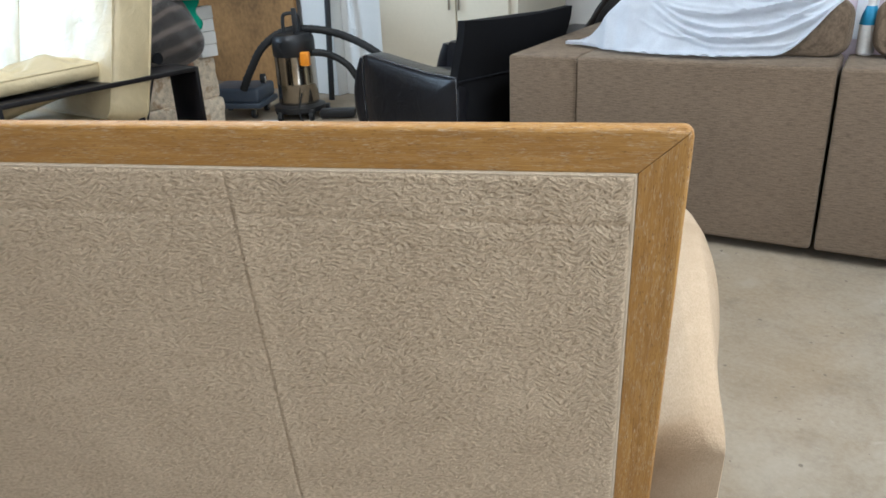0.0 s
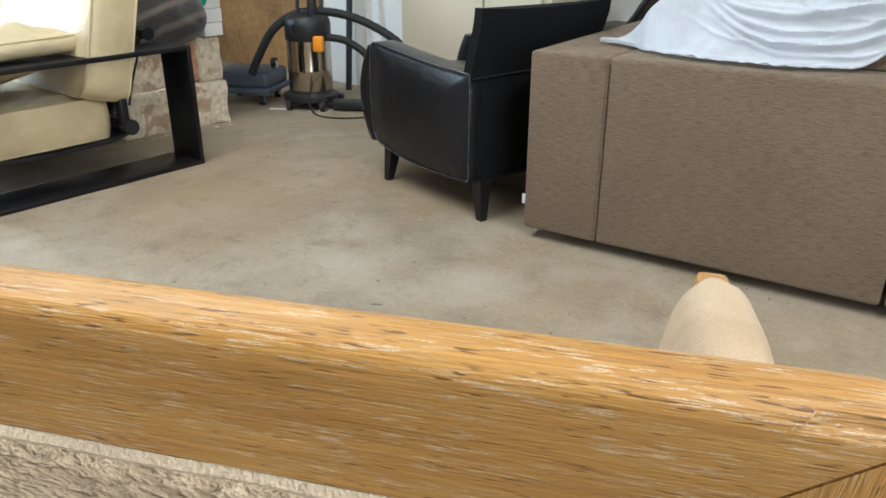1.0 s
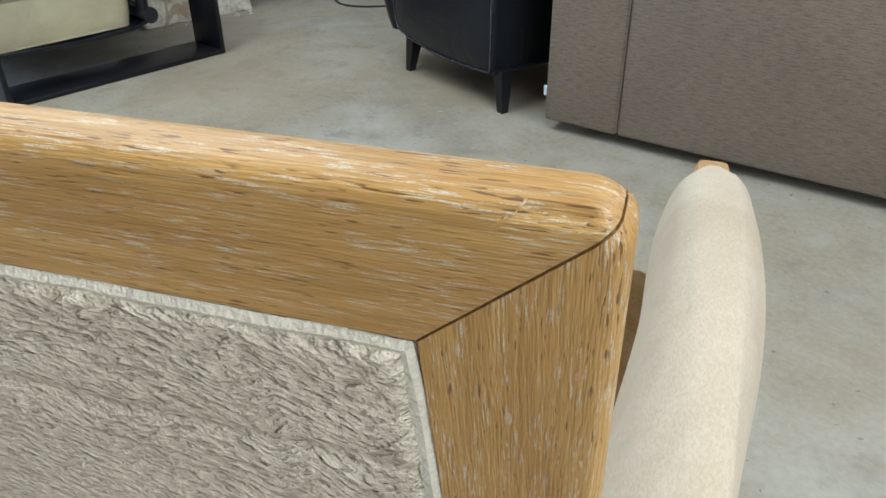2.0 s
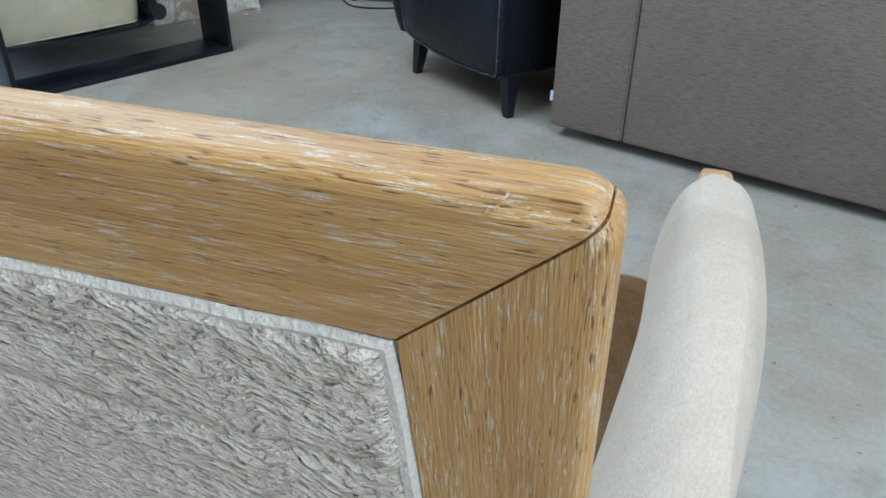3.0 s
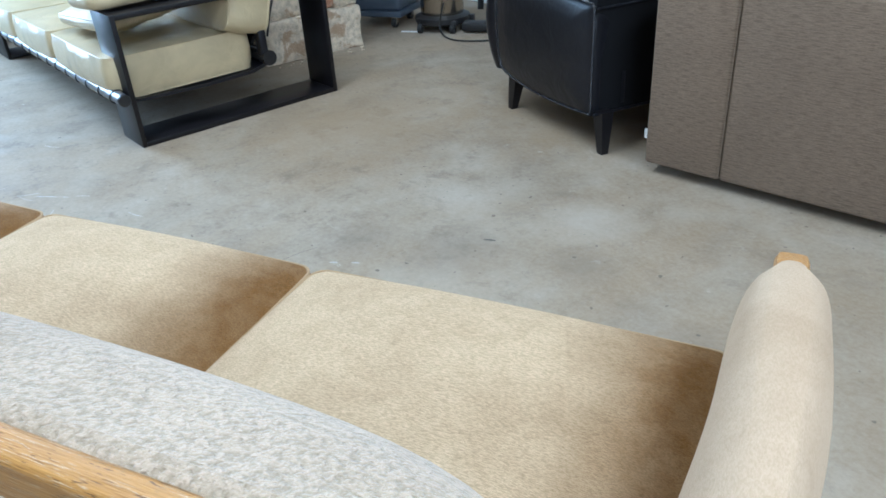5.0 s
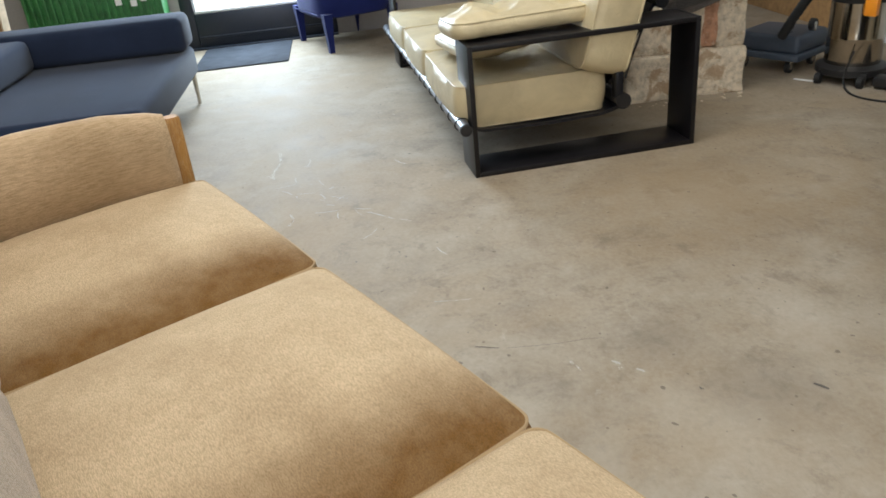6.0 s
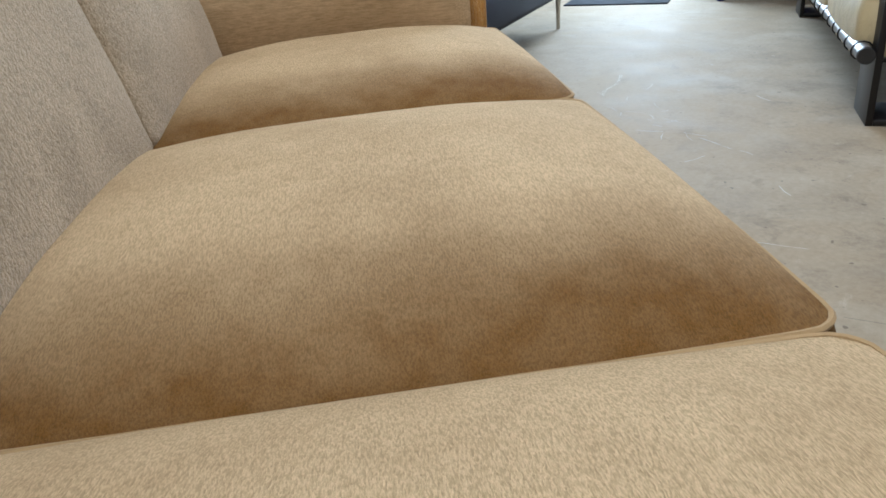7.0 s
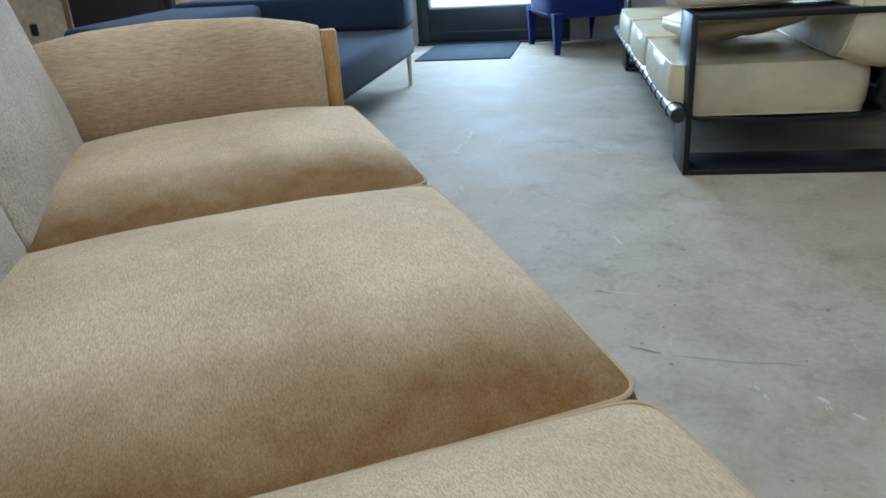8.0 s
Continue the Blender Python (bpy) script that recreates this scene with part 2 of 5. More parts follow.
def concrete(name):
    m, nt, b = nodes_of(name)
    v = coords(nt)
    n1 = noise_of(nt, v, 0.8, 5, 0.6, 0.6)
    n2 = noise_of(nt, v, 3.6, 7, 0.68, 0.3)
    n3 = noise_of(nt, v, 70, 5, 0.7)
    n4 = noise_of(nt, v, 8.0, 7, 0.78, 0.3)
    n5 = noise_of(nt, coords(nt, (1.0, 0.7, 1.0), (0, 0, 35)), 1.7, 6, 0.62, 0.8)
    c = ramp(nt, n1, [(0.32, (0.205, 0.152, 0.088)), (0.5, (0.262, 0.219, 0.158)), (0.66, (0.318, 0.292, 0.248))])
    c = blend(nt, 0.62, c, ramp(nt, n2, [(0.36, (0.160, 0.122, 0.078)), (0.48, (0.262, 0.217, 0.155)), (0.63, (0.362, 0.322, 0.262))]))
    c = blend(nt, ramp(nt, n5, [(0.45, (0, 0, 0)), (0.66, (0.55, 0.55, 0.55))]), c, (0.262, 0.190, 0.106))
    c = blend(nt, 0.20, c, ramp(nt, n3, [(0.3, (0.20, 0.175, 0.14)), (0.7, (0.48, 0.455, 0.41))]))
    stain = ramp(nt, n4, [(0.52, (0, 0, 0)), (0.68, (0.65, 0.65, 0.65))])
    stain = blend(nt, 1.0, stain, ramp(nt, n1, [(0.42, (0.15, 0.15, 0.15)), (0.56, (1, 1, 1))]), "MULTIPLY")
    c = blend(nt, stain, c, (0.150, 0.126, 0.098))
    wash = ramp(nt, noise_of(nt, coords(nt, (1, 1, 1), (0, 0, 70)), 2.6, 4, 0.5, 0.5), [(0.58, (0, 0, 0)), (0.72, (0.4, 0.4, 0.4))])
    c = blend(nt, wash, c, (0.40, 0.372, 0.32))
    scuff = ramp(nt, noise_of(nt, coords(nt, (1, 1, 1), (0, 0, 20)), 13, 7, 0.8, 0.6), [(0.61, (0, 0, 0)), (0.74, (0.4, 0.4, 0.4))])
    c = blend(nt, scuff, c, (0.52, 0.50, 0.46))
    speck = ramp(nt, noise_of(nt, v, 45, 1, 0.5), [(0.74, (0, 0, 0)), (0.77, (0.7, 0.7, 0.7))])
    c = blend(nt, speck, c, (0.10, 0.085, 0.07))
    # pale patches, dark smudges and wide tan areas: place, radius, strength, colour
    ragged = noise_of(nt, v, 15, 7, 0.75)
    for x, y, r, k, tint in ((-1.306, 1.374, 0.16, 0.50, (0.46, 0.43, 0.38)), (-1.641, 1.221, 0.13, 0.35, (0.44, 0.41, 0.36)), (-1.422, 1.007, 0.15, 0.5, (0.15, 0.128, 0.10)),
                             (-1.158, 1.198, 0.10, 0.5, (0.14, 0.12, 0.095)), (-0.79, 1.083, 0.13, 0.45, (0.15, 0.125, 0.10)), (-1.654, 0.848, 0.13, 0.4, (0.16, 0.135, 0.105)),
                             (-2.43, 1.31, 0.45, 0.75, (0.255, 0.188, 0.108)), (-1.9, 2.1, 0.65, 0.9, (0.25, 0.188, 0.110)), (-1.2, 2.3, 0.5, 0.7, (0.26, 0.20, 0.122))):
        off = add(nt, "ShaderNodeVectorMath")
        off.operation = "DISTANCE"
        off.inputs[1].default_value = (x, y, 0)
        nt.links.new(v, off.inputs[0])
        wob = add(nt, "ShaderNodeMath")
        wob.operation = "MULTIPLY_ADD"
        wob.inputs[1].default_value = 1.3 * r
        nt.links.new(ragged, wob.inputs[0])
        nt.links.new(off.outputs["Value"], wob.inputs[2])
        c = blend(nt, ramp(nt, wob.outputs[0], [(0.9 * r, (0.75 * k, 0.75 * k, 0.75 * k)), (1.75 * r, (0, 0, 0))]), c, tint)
    c = blend(nt, 1.0, c, (1.0, 0.955, 0.90), "MULTIPLY")
    nt.links.new(c, b.inputs["Base Color"])
    rr = ramp(nt, n2, [(0.3, (0.62, 0.62, 0.62)), (0.7, (0.82, 0.82, 0.82))])
    b.inputs["Specular IOR Level"].default_value = 0.24
    nt.links.new(rr, b.inputs["Roughness"])
    p = bump(nt, b, n2, 0.3, 0.004)
    bump(nt, b, n3, 0.3, 0.001, p)
    return m


def leather(name, colour, rough, cell=220.0, relief=0.0012, crease=10.0, gloss=0.5):
    m, nt, b = nodes_of(name)
    v = coords(nt)
    lo = tuple(c * 0.8 for c in colour)
    hi = tuple(min(1, c * 1.15) for c in colour)
    n1 = noise_of(nt, v, 5, 4, 0.6, 0.5)
    c = ramp(nt, n1, [(0.3, lo), (0.7, hi)])
    nt.links.new(c, b.inputs["Base Color"])
    vo = nt.nodes.new("ShaderNodeTexVoronoi")
    vo.inputs["Scale"].default_value = cell
    nt.links.new(v, vo.inputs["Vector"])
    n2 = noise_of(nt, v, crease, 5, 0.6, 1.6)
    b.inputs["Roughness"].default_value = rough
    b.inputs["Specular IOR Level"].default_value = gloss
    p = bump(nt, b, n2, 0.35, relief * 8)
    bump(nt, b, vo.outputs["Distance"], 0.4, relief * 0.6, p)
    return m


def ribbed(name, colour, scale):
    """Corduroy with long, level, uneven ribs."""
    m, nt, b = nodes_of(name)
    v = coords(nt)
    rib = noise_of(nt, coords(nt, (0.10, 0.10, 1.0)), scale, 2.0, 0.55, 0.2)
    fine = noise_of(nt, coords(nt, (0.16, 0.16, 1.0)), scale * 2.4, 2, 0.6)
    lo = tuple(c * 0.80 for c in colour)
    hi = tuple(c * 1.2 for c in colour)
    c = ramp(nt, noise_of(nt, v, 4, 4), [(0.3, lo), (0.7, hi)])
    c = blend(nt, 0.48, c, ramp(nt, rib, [(0.36, tuple(x * 0.5 for x in lo)), (0.48, colour), (0.62, tuple(x * 1.12 for x in hi))]))
    c = blend(nt, 0.28, c, ramp(nt, fine, [(0.35, tuple(x * 0.4 for x in lo)), (0.62, hi)]))
    nt.links.new(c, b.inputs["Base Color"])
    b.inputs["Roughness"].default_value = 0.95
    b.inputs["Sheen Weight"].default_value = 0.12
    b.inputs["Sheen Tint"].default_value = (1.0, 0.9, 0.75, 1)
    b.inputs["Specular IOR Level"].default_value = 0.12
    p = bump(nt, b, rib, 0.9, 0.0024)
    bump(nt, b, fine, 0.6, 0.0010, p)
    return m


# Dark tone serves brushed patches and the shade painted at each cushion's +x end.
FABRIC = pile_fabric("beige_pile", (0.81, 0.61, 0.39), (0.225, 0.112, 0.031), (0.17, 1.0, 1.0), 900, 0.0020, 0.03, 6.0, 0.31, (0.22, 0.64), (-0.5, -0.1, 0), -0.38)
PIPING = plain("beige_piping_cord", (0.36, 0.25, 0.135), 0.95, 0, 0.12, 30, 700, 0.0008, 0.1, gloss=0.1)
# One fabric twice: lit tone for the near arm, shaded tone for the far.
FABRIC_ARM_LIT = pile_fabric("lit_arm_pile", (0.52, 0.39, 0.27), (0.44, 0.32, 0.212), (1.0, 0.35, 1.0), 700, 0.0009, 0.18, 5.0, 0.11)
FABRIC_ARM_SHADED = pile_fabric("shaded_arm_pile", (0.52, 0.375, 0.235), (0.42, 0.295, 0.175), (1.0, 0.09, 1.0), 330, 0.0014, 0.35, 5.0, 0.22)
# Same fabric as the seat; window light on it is put into the colour.
FABRIC_LIT = pile_fabric("lit_pile", (0.60, 0.485, 0.365), (0.45, 0.355, 0.26), (1.0, 1.0, 0.7), 330, 0.0036, 0.35, 6.0, 0.30, tint=(1.0, 0.96, 0.92))
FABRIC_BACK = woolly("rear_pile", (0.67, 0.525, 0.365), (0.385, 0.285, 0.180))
PANEL_EDGE = plain("pale_rolled_edge", (0.55, 0.44, 0.31), 0.95, 0, 0.16, 60, 700, 0.0026, 0.1, gloss=0.1)
OAK_X, OAK_Z = oak("limed_oak_rail", 0), oak("limed_oak_post", 2)
OAK_DARK = plain("shadow_gap", (0.008, 0.005, 0.003), 0.95, gloss=0.1)
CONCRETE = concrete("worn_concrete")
BROWN = ribbed("brown_corduroy", (0.158, 0.115, 0.077), 330)
BLACK_LEATHER = leather("black_leather", (0.007, 0.0072, 0.010), 0.34, gloss=0.38)
WELT = leather("crackled_welt", (0.016, 0.017, 0.023), 0.24, 90, 0.004, 60.0, gloss=0.9)
BLACK_CLOTH = plain("black_cloth", (0.008, 0.008, 0.009), 0.9, gloss=0.12)
CREAM = leather("cream_leather", (0.54, 0.445, 0.268), 0.42, 260, 0.0020, 8.0)
BLACK_WOOD = plain("black_lacquered_wood", (0.008, 0.007, 0.008), 0.38, relief=0.0003, gloss=0.35)
BLACK_TUBE = plain("black_tube", (0.02, 0.02, 0.022), 0.25, 0.3, relief=0.0002)
NAVY = plain("navy_wool", (0.017, 0.024, 0.045), 0.95, 0, 0.25, 5, 500, 0.001, 0.12, gloss=0.1)
BLUE = plain("blue_velvet", (0.012, 0.018, 0.095), 0.85, 0, 0.25, 6, 400, 0.0008, 0.1, gloss=0.1)
CHROME = plain("brushed_steel", (0.62, 0.60, 0.56), 0.22, 1.0, 0.1)
GREY_TUBE = plain("grey_tube", (0.17, 0.175, 0.19), 0.38, 0.5, 0.1, relief=0.0002)
STEEL = plain("polished_steel", (0.50, 0.45, 0.38), 0.14, 1.0, 0.05)
BLACK_PLASTIC = plain("black_plastic", (0.014, 0.014, 0.015), 0.45)
ORANGE = plain("orange_plastic", (0.85, 0.30, 0.015), 0.4)
GREY_PLASTIC = plain("slate_plastic", (0.055, 0.070, 0.095), 0.5)
WHITE_PAINT = plain("white_paint", (0.74, 0.73, 0.70), 0.6, 0, 0.05, 2)
CREAM_PAINT = plain("cream_paint", (0.66, 0.60, 0.47), 0.5, 0, 0.05, 2)
UNSEEN_DARK = plain("unseen_wall_dark_brown", (0.16, 0.13, 0.105), 0.8, 0, 0.2, 2)
GREY_PAINT = plain("grey_plaster", (0.42, 0.39, 0.37), 0.8, 0, 0.12, 2)
CARDBOARD = plain("brown_board", (0.33, 0.18, 0.065), 0.85, 0, 0.5, 2.2, 30)
SHEET = plain("white_sheet", (0.82, 0.845, 0.89), 0.6, 0, 0.09, 14, 200, 0.0006, 0.1)
DOOR_BLACK = plain("charcoal_door_paint", (0.020, 0.024, 0.034), 0.4)
MAT = plain("grey_doormat", (0.050, 0.055, 0.065), 0.95, 0, 0.3, 12, 500, 0.002, gloss=0.1)
GREEN = plain("green_plastic", (0.03, 0.145, 0.035), 0.55, 0, 0.5, 14)
TEAL = plain("green_cloth", (0.01, 0.28, 0.17), 0.8)
PINE = plain("pale_pine", (0.55, 0.42, 0.27), 0.6, 0, 0.35, 5, 30)
DARK_TIMBER = plain("dark_timber", (0.022, 0.016, 0.012), 0.6)
RUBBER = plain("black_rubber", (0.012, 0.012, 0.012), 0.7)
SCUFF = plain("chalky_scratch", (0.48, 0.46, 0.42), 0.8)
PALE_DUST = plain("pale_dust", (0.38, 0.35, 0.30), 0.85)
GRIME = plain("dark_grime", (0.10, 0.085, 0.07), 0.8)
LILAC = plain("lilac_wrap", (0.70, 0.60, 0.66), 0.5, 0, 0.1)
SKY_BLUE = plain("blue_label", (0.03, 0.25, 0.45), 0.5)
WHITE_SCRAP = plain("white_scrap", (0.75, 0.74, 0.72), 0.8)


# ---- building blocks ----
def finish(bm, name, material, m=None, parent=None, label="", sharp=38):
    for f in bm.faces:
        f.smooth = True
    for e in bm.edges:
        if len(e.link_faces) == 2:
            e.smooth = e.calc_face_angle(0) < radians(sharp)
    me = bpy.data.meshes.new(name)
    bm.to_mesh(me)
    bm.free()
    me.materials.append(material)
    ob = new(name, me)
    if parent:
        ob.parent = parent
    if m is not None:
        ob.matrix_local = m
    return tagged(ob, label)


def part(name, bm, material, parent, label="", m=None, sharp=38):
    return finish(bm, name, material, m, parent, label, sharp)


def thing(name, label, category, m=None, group="", kind=""):
    ob = new(name)
    if m is not None:
        ob.matrix_world = m
    return tagged(ob, label, category, group, kind)


def solid(name, bm, material, label, category, m=None, group="", kind="", sharp=38):
    return tagged(finish(bm, name, material, m, None, "", sharp), label, category, group, kind)


def box(x0, x1, y0, y1, z0, z1, r=0.0, seg=2):
    bm = bmesh.new()
    bmesh.ops.create_cube(bm, size=1)
    for v in bm.verts:
        v.co = Vector((x0 + (v.co.x + 0.5) * (x1 - x0), y0 + (v.co.y + 0.5) * (y1 - y0), z0 + (v.co.z + 0.5) * (z1 - z0)))
    if r > 0:
        bmesh.ops.bevel(bm, geom=bm.edges[:], offset=r, segments=seg, profile=0.5, affect="EDGES")
    return bm


def skin(rings, closed=True, caps=True):
    """A surface through rings of points."""
    bm = bmesh.new()
    vs = [[bm.verts.new(p) for p in ring] for ring in rings]
    n = len(vs[0])
    for a, b in zip(vs, vs[1:]):
        for i in range(n if closed else n - 1):
            j = (i + 1) % n
            bm.faces.new((a[i], a[j], b[j], b[i]))
    if caps and closed:
        bm.faces.new(vs[0][::-1])
        bm.faces.new(vs[-1])
    bmesh.ops.recalc_face_normals(bm, faces=bm.faces[:])
    return bm


def tube(points, r, n=10, taper=None, loop=False):
    pts = [Vector(p) for p in points]
    rings = []
    side = None
    for i, p in enumerate(pts):
        a = pts[(i - 1) % len(pts)] if loop or i else p
        b = pts[(i + 1) % len(pts)] if loop or i < len(pts) - 1 else p
        d = (b - a).normalized()
        if side is None:
            side = d.orthogonal().normalized()
        side = (side - d * side.dot(d)).normalized()
        up = d.cross(side)
        rr = r if taper is None else r * taper[i]
        rings.append([p + rr * (math.cos(t) * side + math.sin(t) * up) for t in (2 * math.pi * k / n for k in range(n))])
    if loop:
        rings.append(rings[0])
    bm = skin(rings, True, not loop)
    if loop:
        bmesh.ops.remove_doubles(bm, verts=bm.verts[:], dist=1e-6)
    return bm


def turned(profile, n=24):
    """A solid of revolution round z from (radius, height) pairs."""
    return skin([[Vector((r * math.cos(2 * math.pi * k / n), r * math.sin(2 * math.pi * k / n), z)) for k in range(n)] for r, z in profile])


def spline(points, steps=6):
    """Catmull-Rom points through the given ones."""
    p = [Vector(q) for q in points]
    p = [2 * p[0] - p[1]] + p + [2 * p[-1] - p[-2]]
    out = []
    for a, b, c, d in zip(p, p[1:], p[2:], p[3:]):
        for k in range(steps):
            t = k / steps
            out.append(0.5 * (2 * b + (c - a) * t + (2 * a - 5 * b + 4 * c - d) * t * t + (3 * b - 3 * c + d - a) * t ** 3))
    out.append(p[-2])
    return out


def smooth(a, b, t):
    t = max(0.0, min(1.0, (t - a) / (b - a)))
    return t * t * (3 - 2 * t)


def cushion(w, d, h, crown, corner=0.05, waist=0.012, n=28, wrinkle=0.0, seed=0, under=0.35, bulge=0.012, soft=0.8):
    """A boxed cushion centred in plan on the origin, its seams at z = 0 and z = -h. Its crown rises over the upper seam."""
    def outline(u, v):
        # square to rounded square with slightly drawn-in sides
        x, y = u * w / 2, v * d / 2
        ex, ey = max(0, abs(x) - (w / 2 - corner)), max(0, abs(y) - (d / 2 - corner))
        q = math.hypot(ex, ey)
        if q > 0 and ex > 0 and ey > 0:
            k = corner * max(ex, ey) / corner / q
            x = math.copysign(w / 2 - corner + ex * k, x)
            y = math.copysign(d / 2 - corner + ey * k, y)
        x *= 1 - waist * (1 - v * v) * abs(u) * -1
        y *= 1 - waist * (1 - u * u) * abs(v) * -1
        return x, y

    def lift(u, v, x, y):
        z = crown * (1 - abs(u) ** 2.3) ** soft * (1 - abs(v) ** 2.8) ** (soft - 0.05)
        if wrinkle:
            e = noise.noise(Vector((x * 9 + seed, y * 9, seed * 3.1))) + 0.6 * noise.noise(Vector((x * 22, y * 22 + seed, 7.7)))
            z += wrinkle * e * (1 - u ** 4) * (1 - v ** 4)
        return z

    bm = bmesh.new()
    ts = [math.sin(math.pi / 2 * (2 * i / n - 1)) for i in range(n + 1)]
    top = [[None] * (n + 1) for _ in range(n + 1)]
    bot = [[None] * (n + 1) for _ in range(n + 1)]
    for i, u in enumerate(ts):
        for j, v in enumerate(ts):
            x, y = outline(u, v)
            z = lift(u, v, x, y)
            top[i][j] = bm.verts.new((x, y, z))
            bot[i][j] = bm.verts.new((x, y, -h - under * z))
    for i in range(n):
        for j in range(n):
            bm.faces.new((top[i][j], top[i + 1][j], top[i + 1][j + 1], top[i][j + 1]))
            bm.faces.new((bot[i][j], bot[i][j + 1], bot[i + 1][j + 1], bot[i + 1][j]))
    rim = [(i, 0) for i in range(n)] + [(n, j) for j in range(n)] + [(n - i, n) for i in range(n)] + [(0, n - j) for j in range(n)]
    m = len(rim)
    levels = []
    for down, out in ((0.22, 0.72), (0.5, 1.0), (0.78, 0.72)):
        ring = []
        for i, j in rim:
            c = top[i][j].co
            o = Vector((c.x, c.y, 0)).normalized() * min(bulge, h * 0.25) * out
            ring.append(bm.verts.new((c.x + o.x, c.y + o.y, -h * down)))
        levels.append(ring)
    levels = [[top[i][j] for i, j in rim]] + levels + [[bot[i][j] for i, j in rim]]
    for a, b in zip(levels, levels[1:]):
        for k in range(m):
            bm.faces.new((a[k], b[k], b[(k + 1) % m], a[(k + 1) % m]))
    bmesh.ops.recalc_face_normals(bm, faces=bm.faces[:])
    ring_top = [top[i][j].co.copy() for i, j in rim]
    ring_bot = [bot[i][j].co.copy() for i, j in rim]
    return bm, ring_top, ring_bot


def piped_cushion(name, parent, material, m, w, d, h, crown, label="", pipe=0.0029, edge=None, **more):
    bm, a, b = cushion(w, d, h, crown, **more)
    body = part(name, bm, material, parent, label, m, sharp=70)
    part("piping", tube(a, pipe, 6, loop=True), edge or material, body, "", None)
    part("piping", tube(b, pipe, 6, loop=True), edge or material, body, "", None)
    return body


# ---- the building ----
def slab(name, x0, x1, y0, y1, z0, z1, material, label, category="wall", kind="structure", r=0.0):
    return solid(name, box(x0, x1, y0, y1, z0, z1, r), material, label, category, BUILDING, "", kind)


WEST, EAST, SOUTH, NORTH, TOP = -5.85, 3.6, -4.2, 3.03, 2.9
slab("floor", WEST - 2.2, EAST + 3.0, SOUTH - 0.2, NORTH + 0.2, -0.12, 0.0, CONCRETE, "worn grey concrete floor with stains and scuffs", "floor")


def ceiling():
    """One unseen mesh with two long openings for the added overhead lamps."""
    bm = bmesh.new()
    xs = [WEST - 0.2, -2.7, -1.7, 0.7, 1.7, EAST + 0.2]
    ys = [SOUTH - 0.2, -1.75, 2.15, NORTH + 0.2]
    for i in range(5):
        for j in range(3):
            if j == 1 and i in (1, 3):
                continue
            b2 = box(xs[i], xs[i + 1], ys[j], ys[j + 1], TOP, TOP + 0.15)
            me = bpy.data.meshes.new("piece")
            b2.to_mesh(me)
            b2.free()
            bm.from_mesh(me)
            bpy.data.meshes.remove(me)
    # Grey rather than white so that less light bounces off this unseen ceiling.
    solid("ceiling", bm, GREY_PAINT, "unseen grey ceiling, open at the two added overhead lamps", "ceiling", BUILDING, "", "structure")


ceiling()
slab("wall_north", WEST - 0.2, EAST + 0.2, NORTH, NORTH + 0.2, 0, TOP, WHITE_PAINT, "white painted workshop wall")
# Never in view; coloured dark to cut the light bounced into the room.
slab("wall_south", WEST - 0.2, EAST + 0.2, SOUTH - 0.2, SOUTH, 0, TOP, UNSEEN_DARK, "unseen dark brown wall that cuts bounced light")
# west wall with a glazed door and a window
DY0, DY1 = -0.864, 0.188
WY0, WY1 = -3.1, -1.5
slab("wall_west_1", WEST - 0.2, WEST, DY1, NORTH, 0, TOP, GREY_PAINT, "grey plastered wall beside the glazed door")
slab("wall_west_2", WEST - 0.2, WEST, WY1, DY0, 0, TOP, GREY_PAINT, "grey plastered wall between door and window")
slab("wall_west_3", WEST - 0.2, WEST, SOUTH, WY0, 0, TOP, GREY_PAINT, "grey plastered wall in the corner")
slab("wall_west_4", WEST - 0.2, WEST, DY0, DY1, 2.2, TOP, GREY_PAINT, "grey plastered wall over the glazed door")
slab("wall_west_5", WEST - 0.2, WEST, WY0, WY1, 0, 1.35, GREY_PAINT, "grey plastered wall under the window")
slab("wall_west_6", WEST - 0.2, WEST, WY0, WY1, 2.2, TOP, GREY_PAINT, "grey plastered wall over the window")
# unseen east wall with an assumed wide opening for the added lamp
slab("wall_east_1", EAST, EAST + 0.2, SOUTH, -2.6, 0, TOP, GREY_PAINT, "grey plastered wall beside the assumed, unseen east opening")
slab("wall_east_2", EAST, EAST + 0.2, 0.3, NORTH, 0, TOP, GREY_PAINT, "grey plastered wall beside the assumed, unseen east opening")
slab("wall_east_3", EAST, EAST + 0.2, -2.6, 0.3, 2.7, TOP, GREY_PAINT, "grey plastered wall over the assumed, unseen east opening")


def outdoors():
    """Bright overcast distance beyond the glass."""
    m, nt, b = nodes_of("overcast_distance")
    b.inputs["Base Color"].default_value = (0.8, 0.8, 0.8, 1)
    v = coords(nt)
    nt.links.new(ramp(nt, noise_of(nt, v, 1.2, 3), [(0.3, (0.80, 0.88, 0.97)), (0.7, (1.0, 1.0, 1.0))]), b.inputs["Emission Color"])
    b.inputs["Emission Strength"].default_value = 2.2
    slab("backdrop", WEST - 0.95, WEST - 0.92, SOUTH, NORTH, 0.0, TOP, m, "bright overcast daylight beyond the glazed door", "backdrop")


outdoors()


def clear_glass():
    m, nt, b = nodes_of("clear_glass")
    b.inputs["Transmission Weight"].default_value = 1.0
    b.inputs["Roughness"].default_value = 0.0
    b.inputs["Base Color"].default_value = (0.95, 0.98, 0.97, 1)
    b.inputs["IOR"].default_value = 1.1
    return m


GLASS = clear_glass()


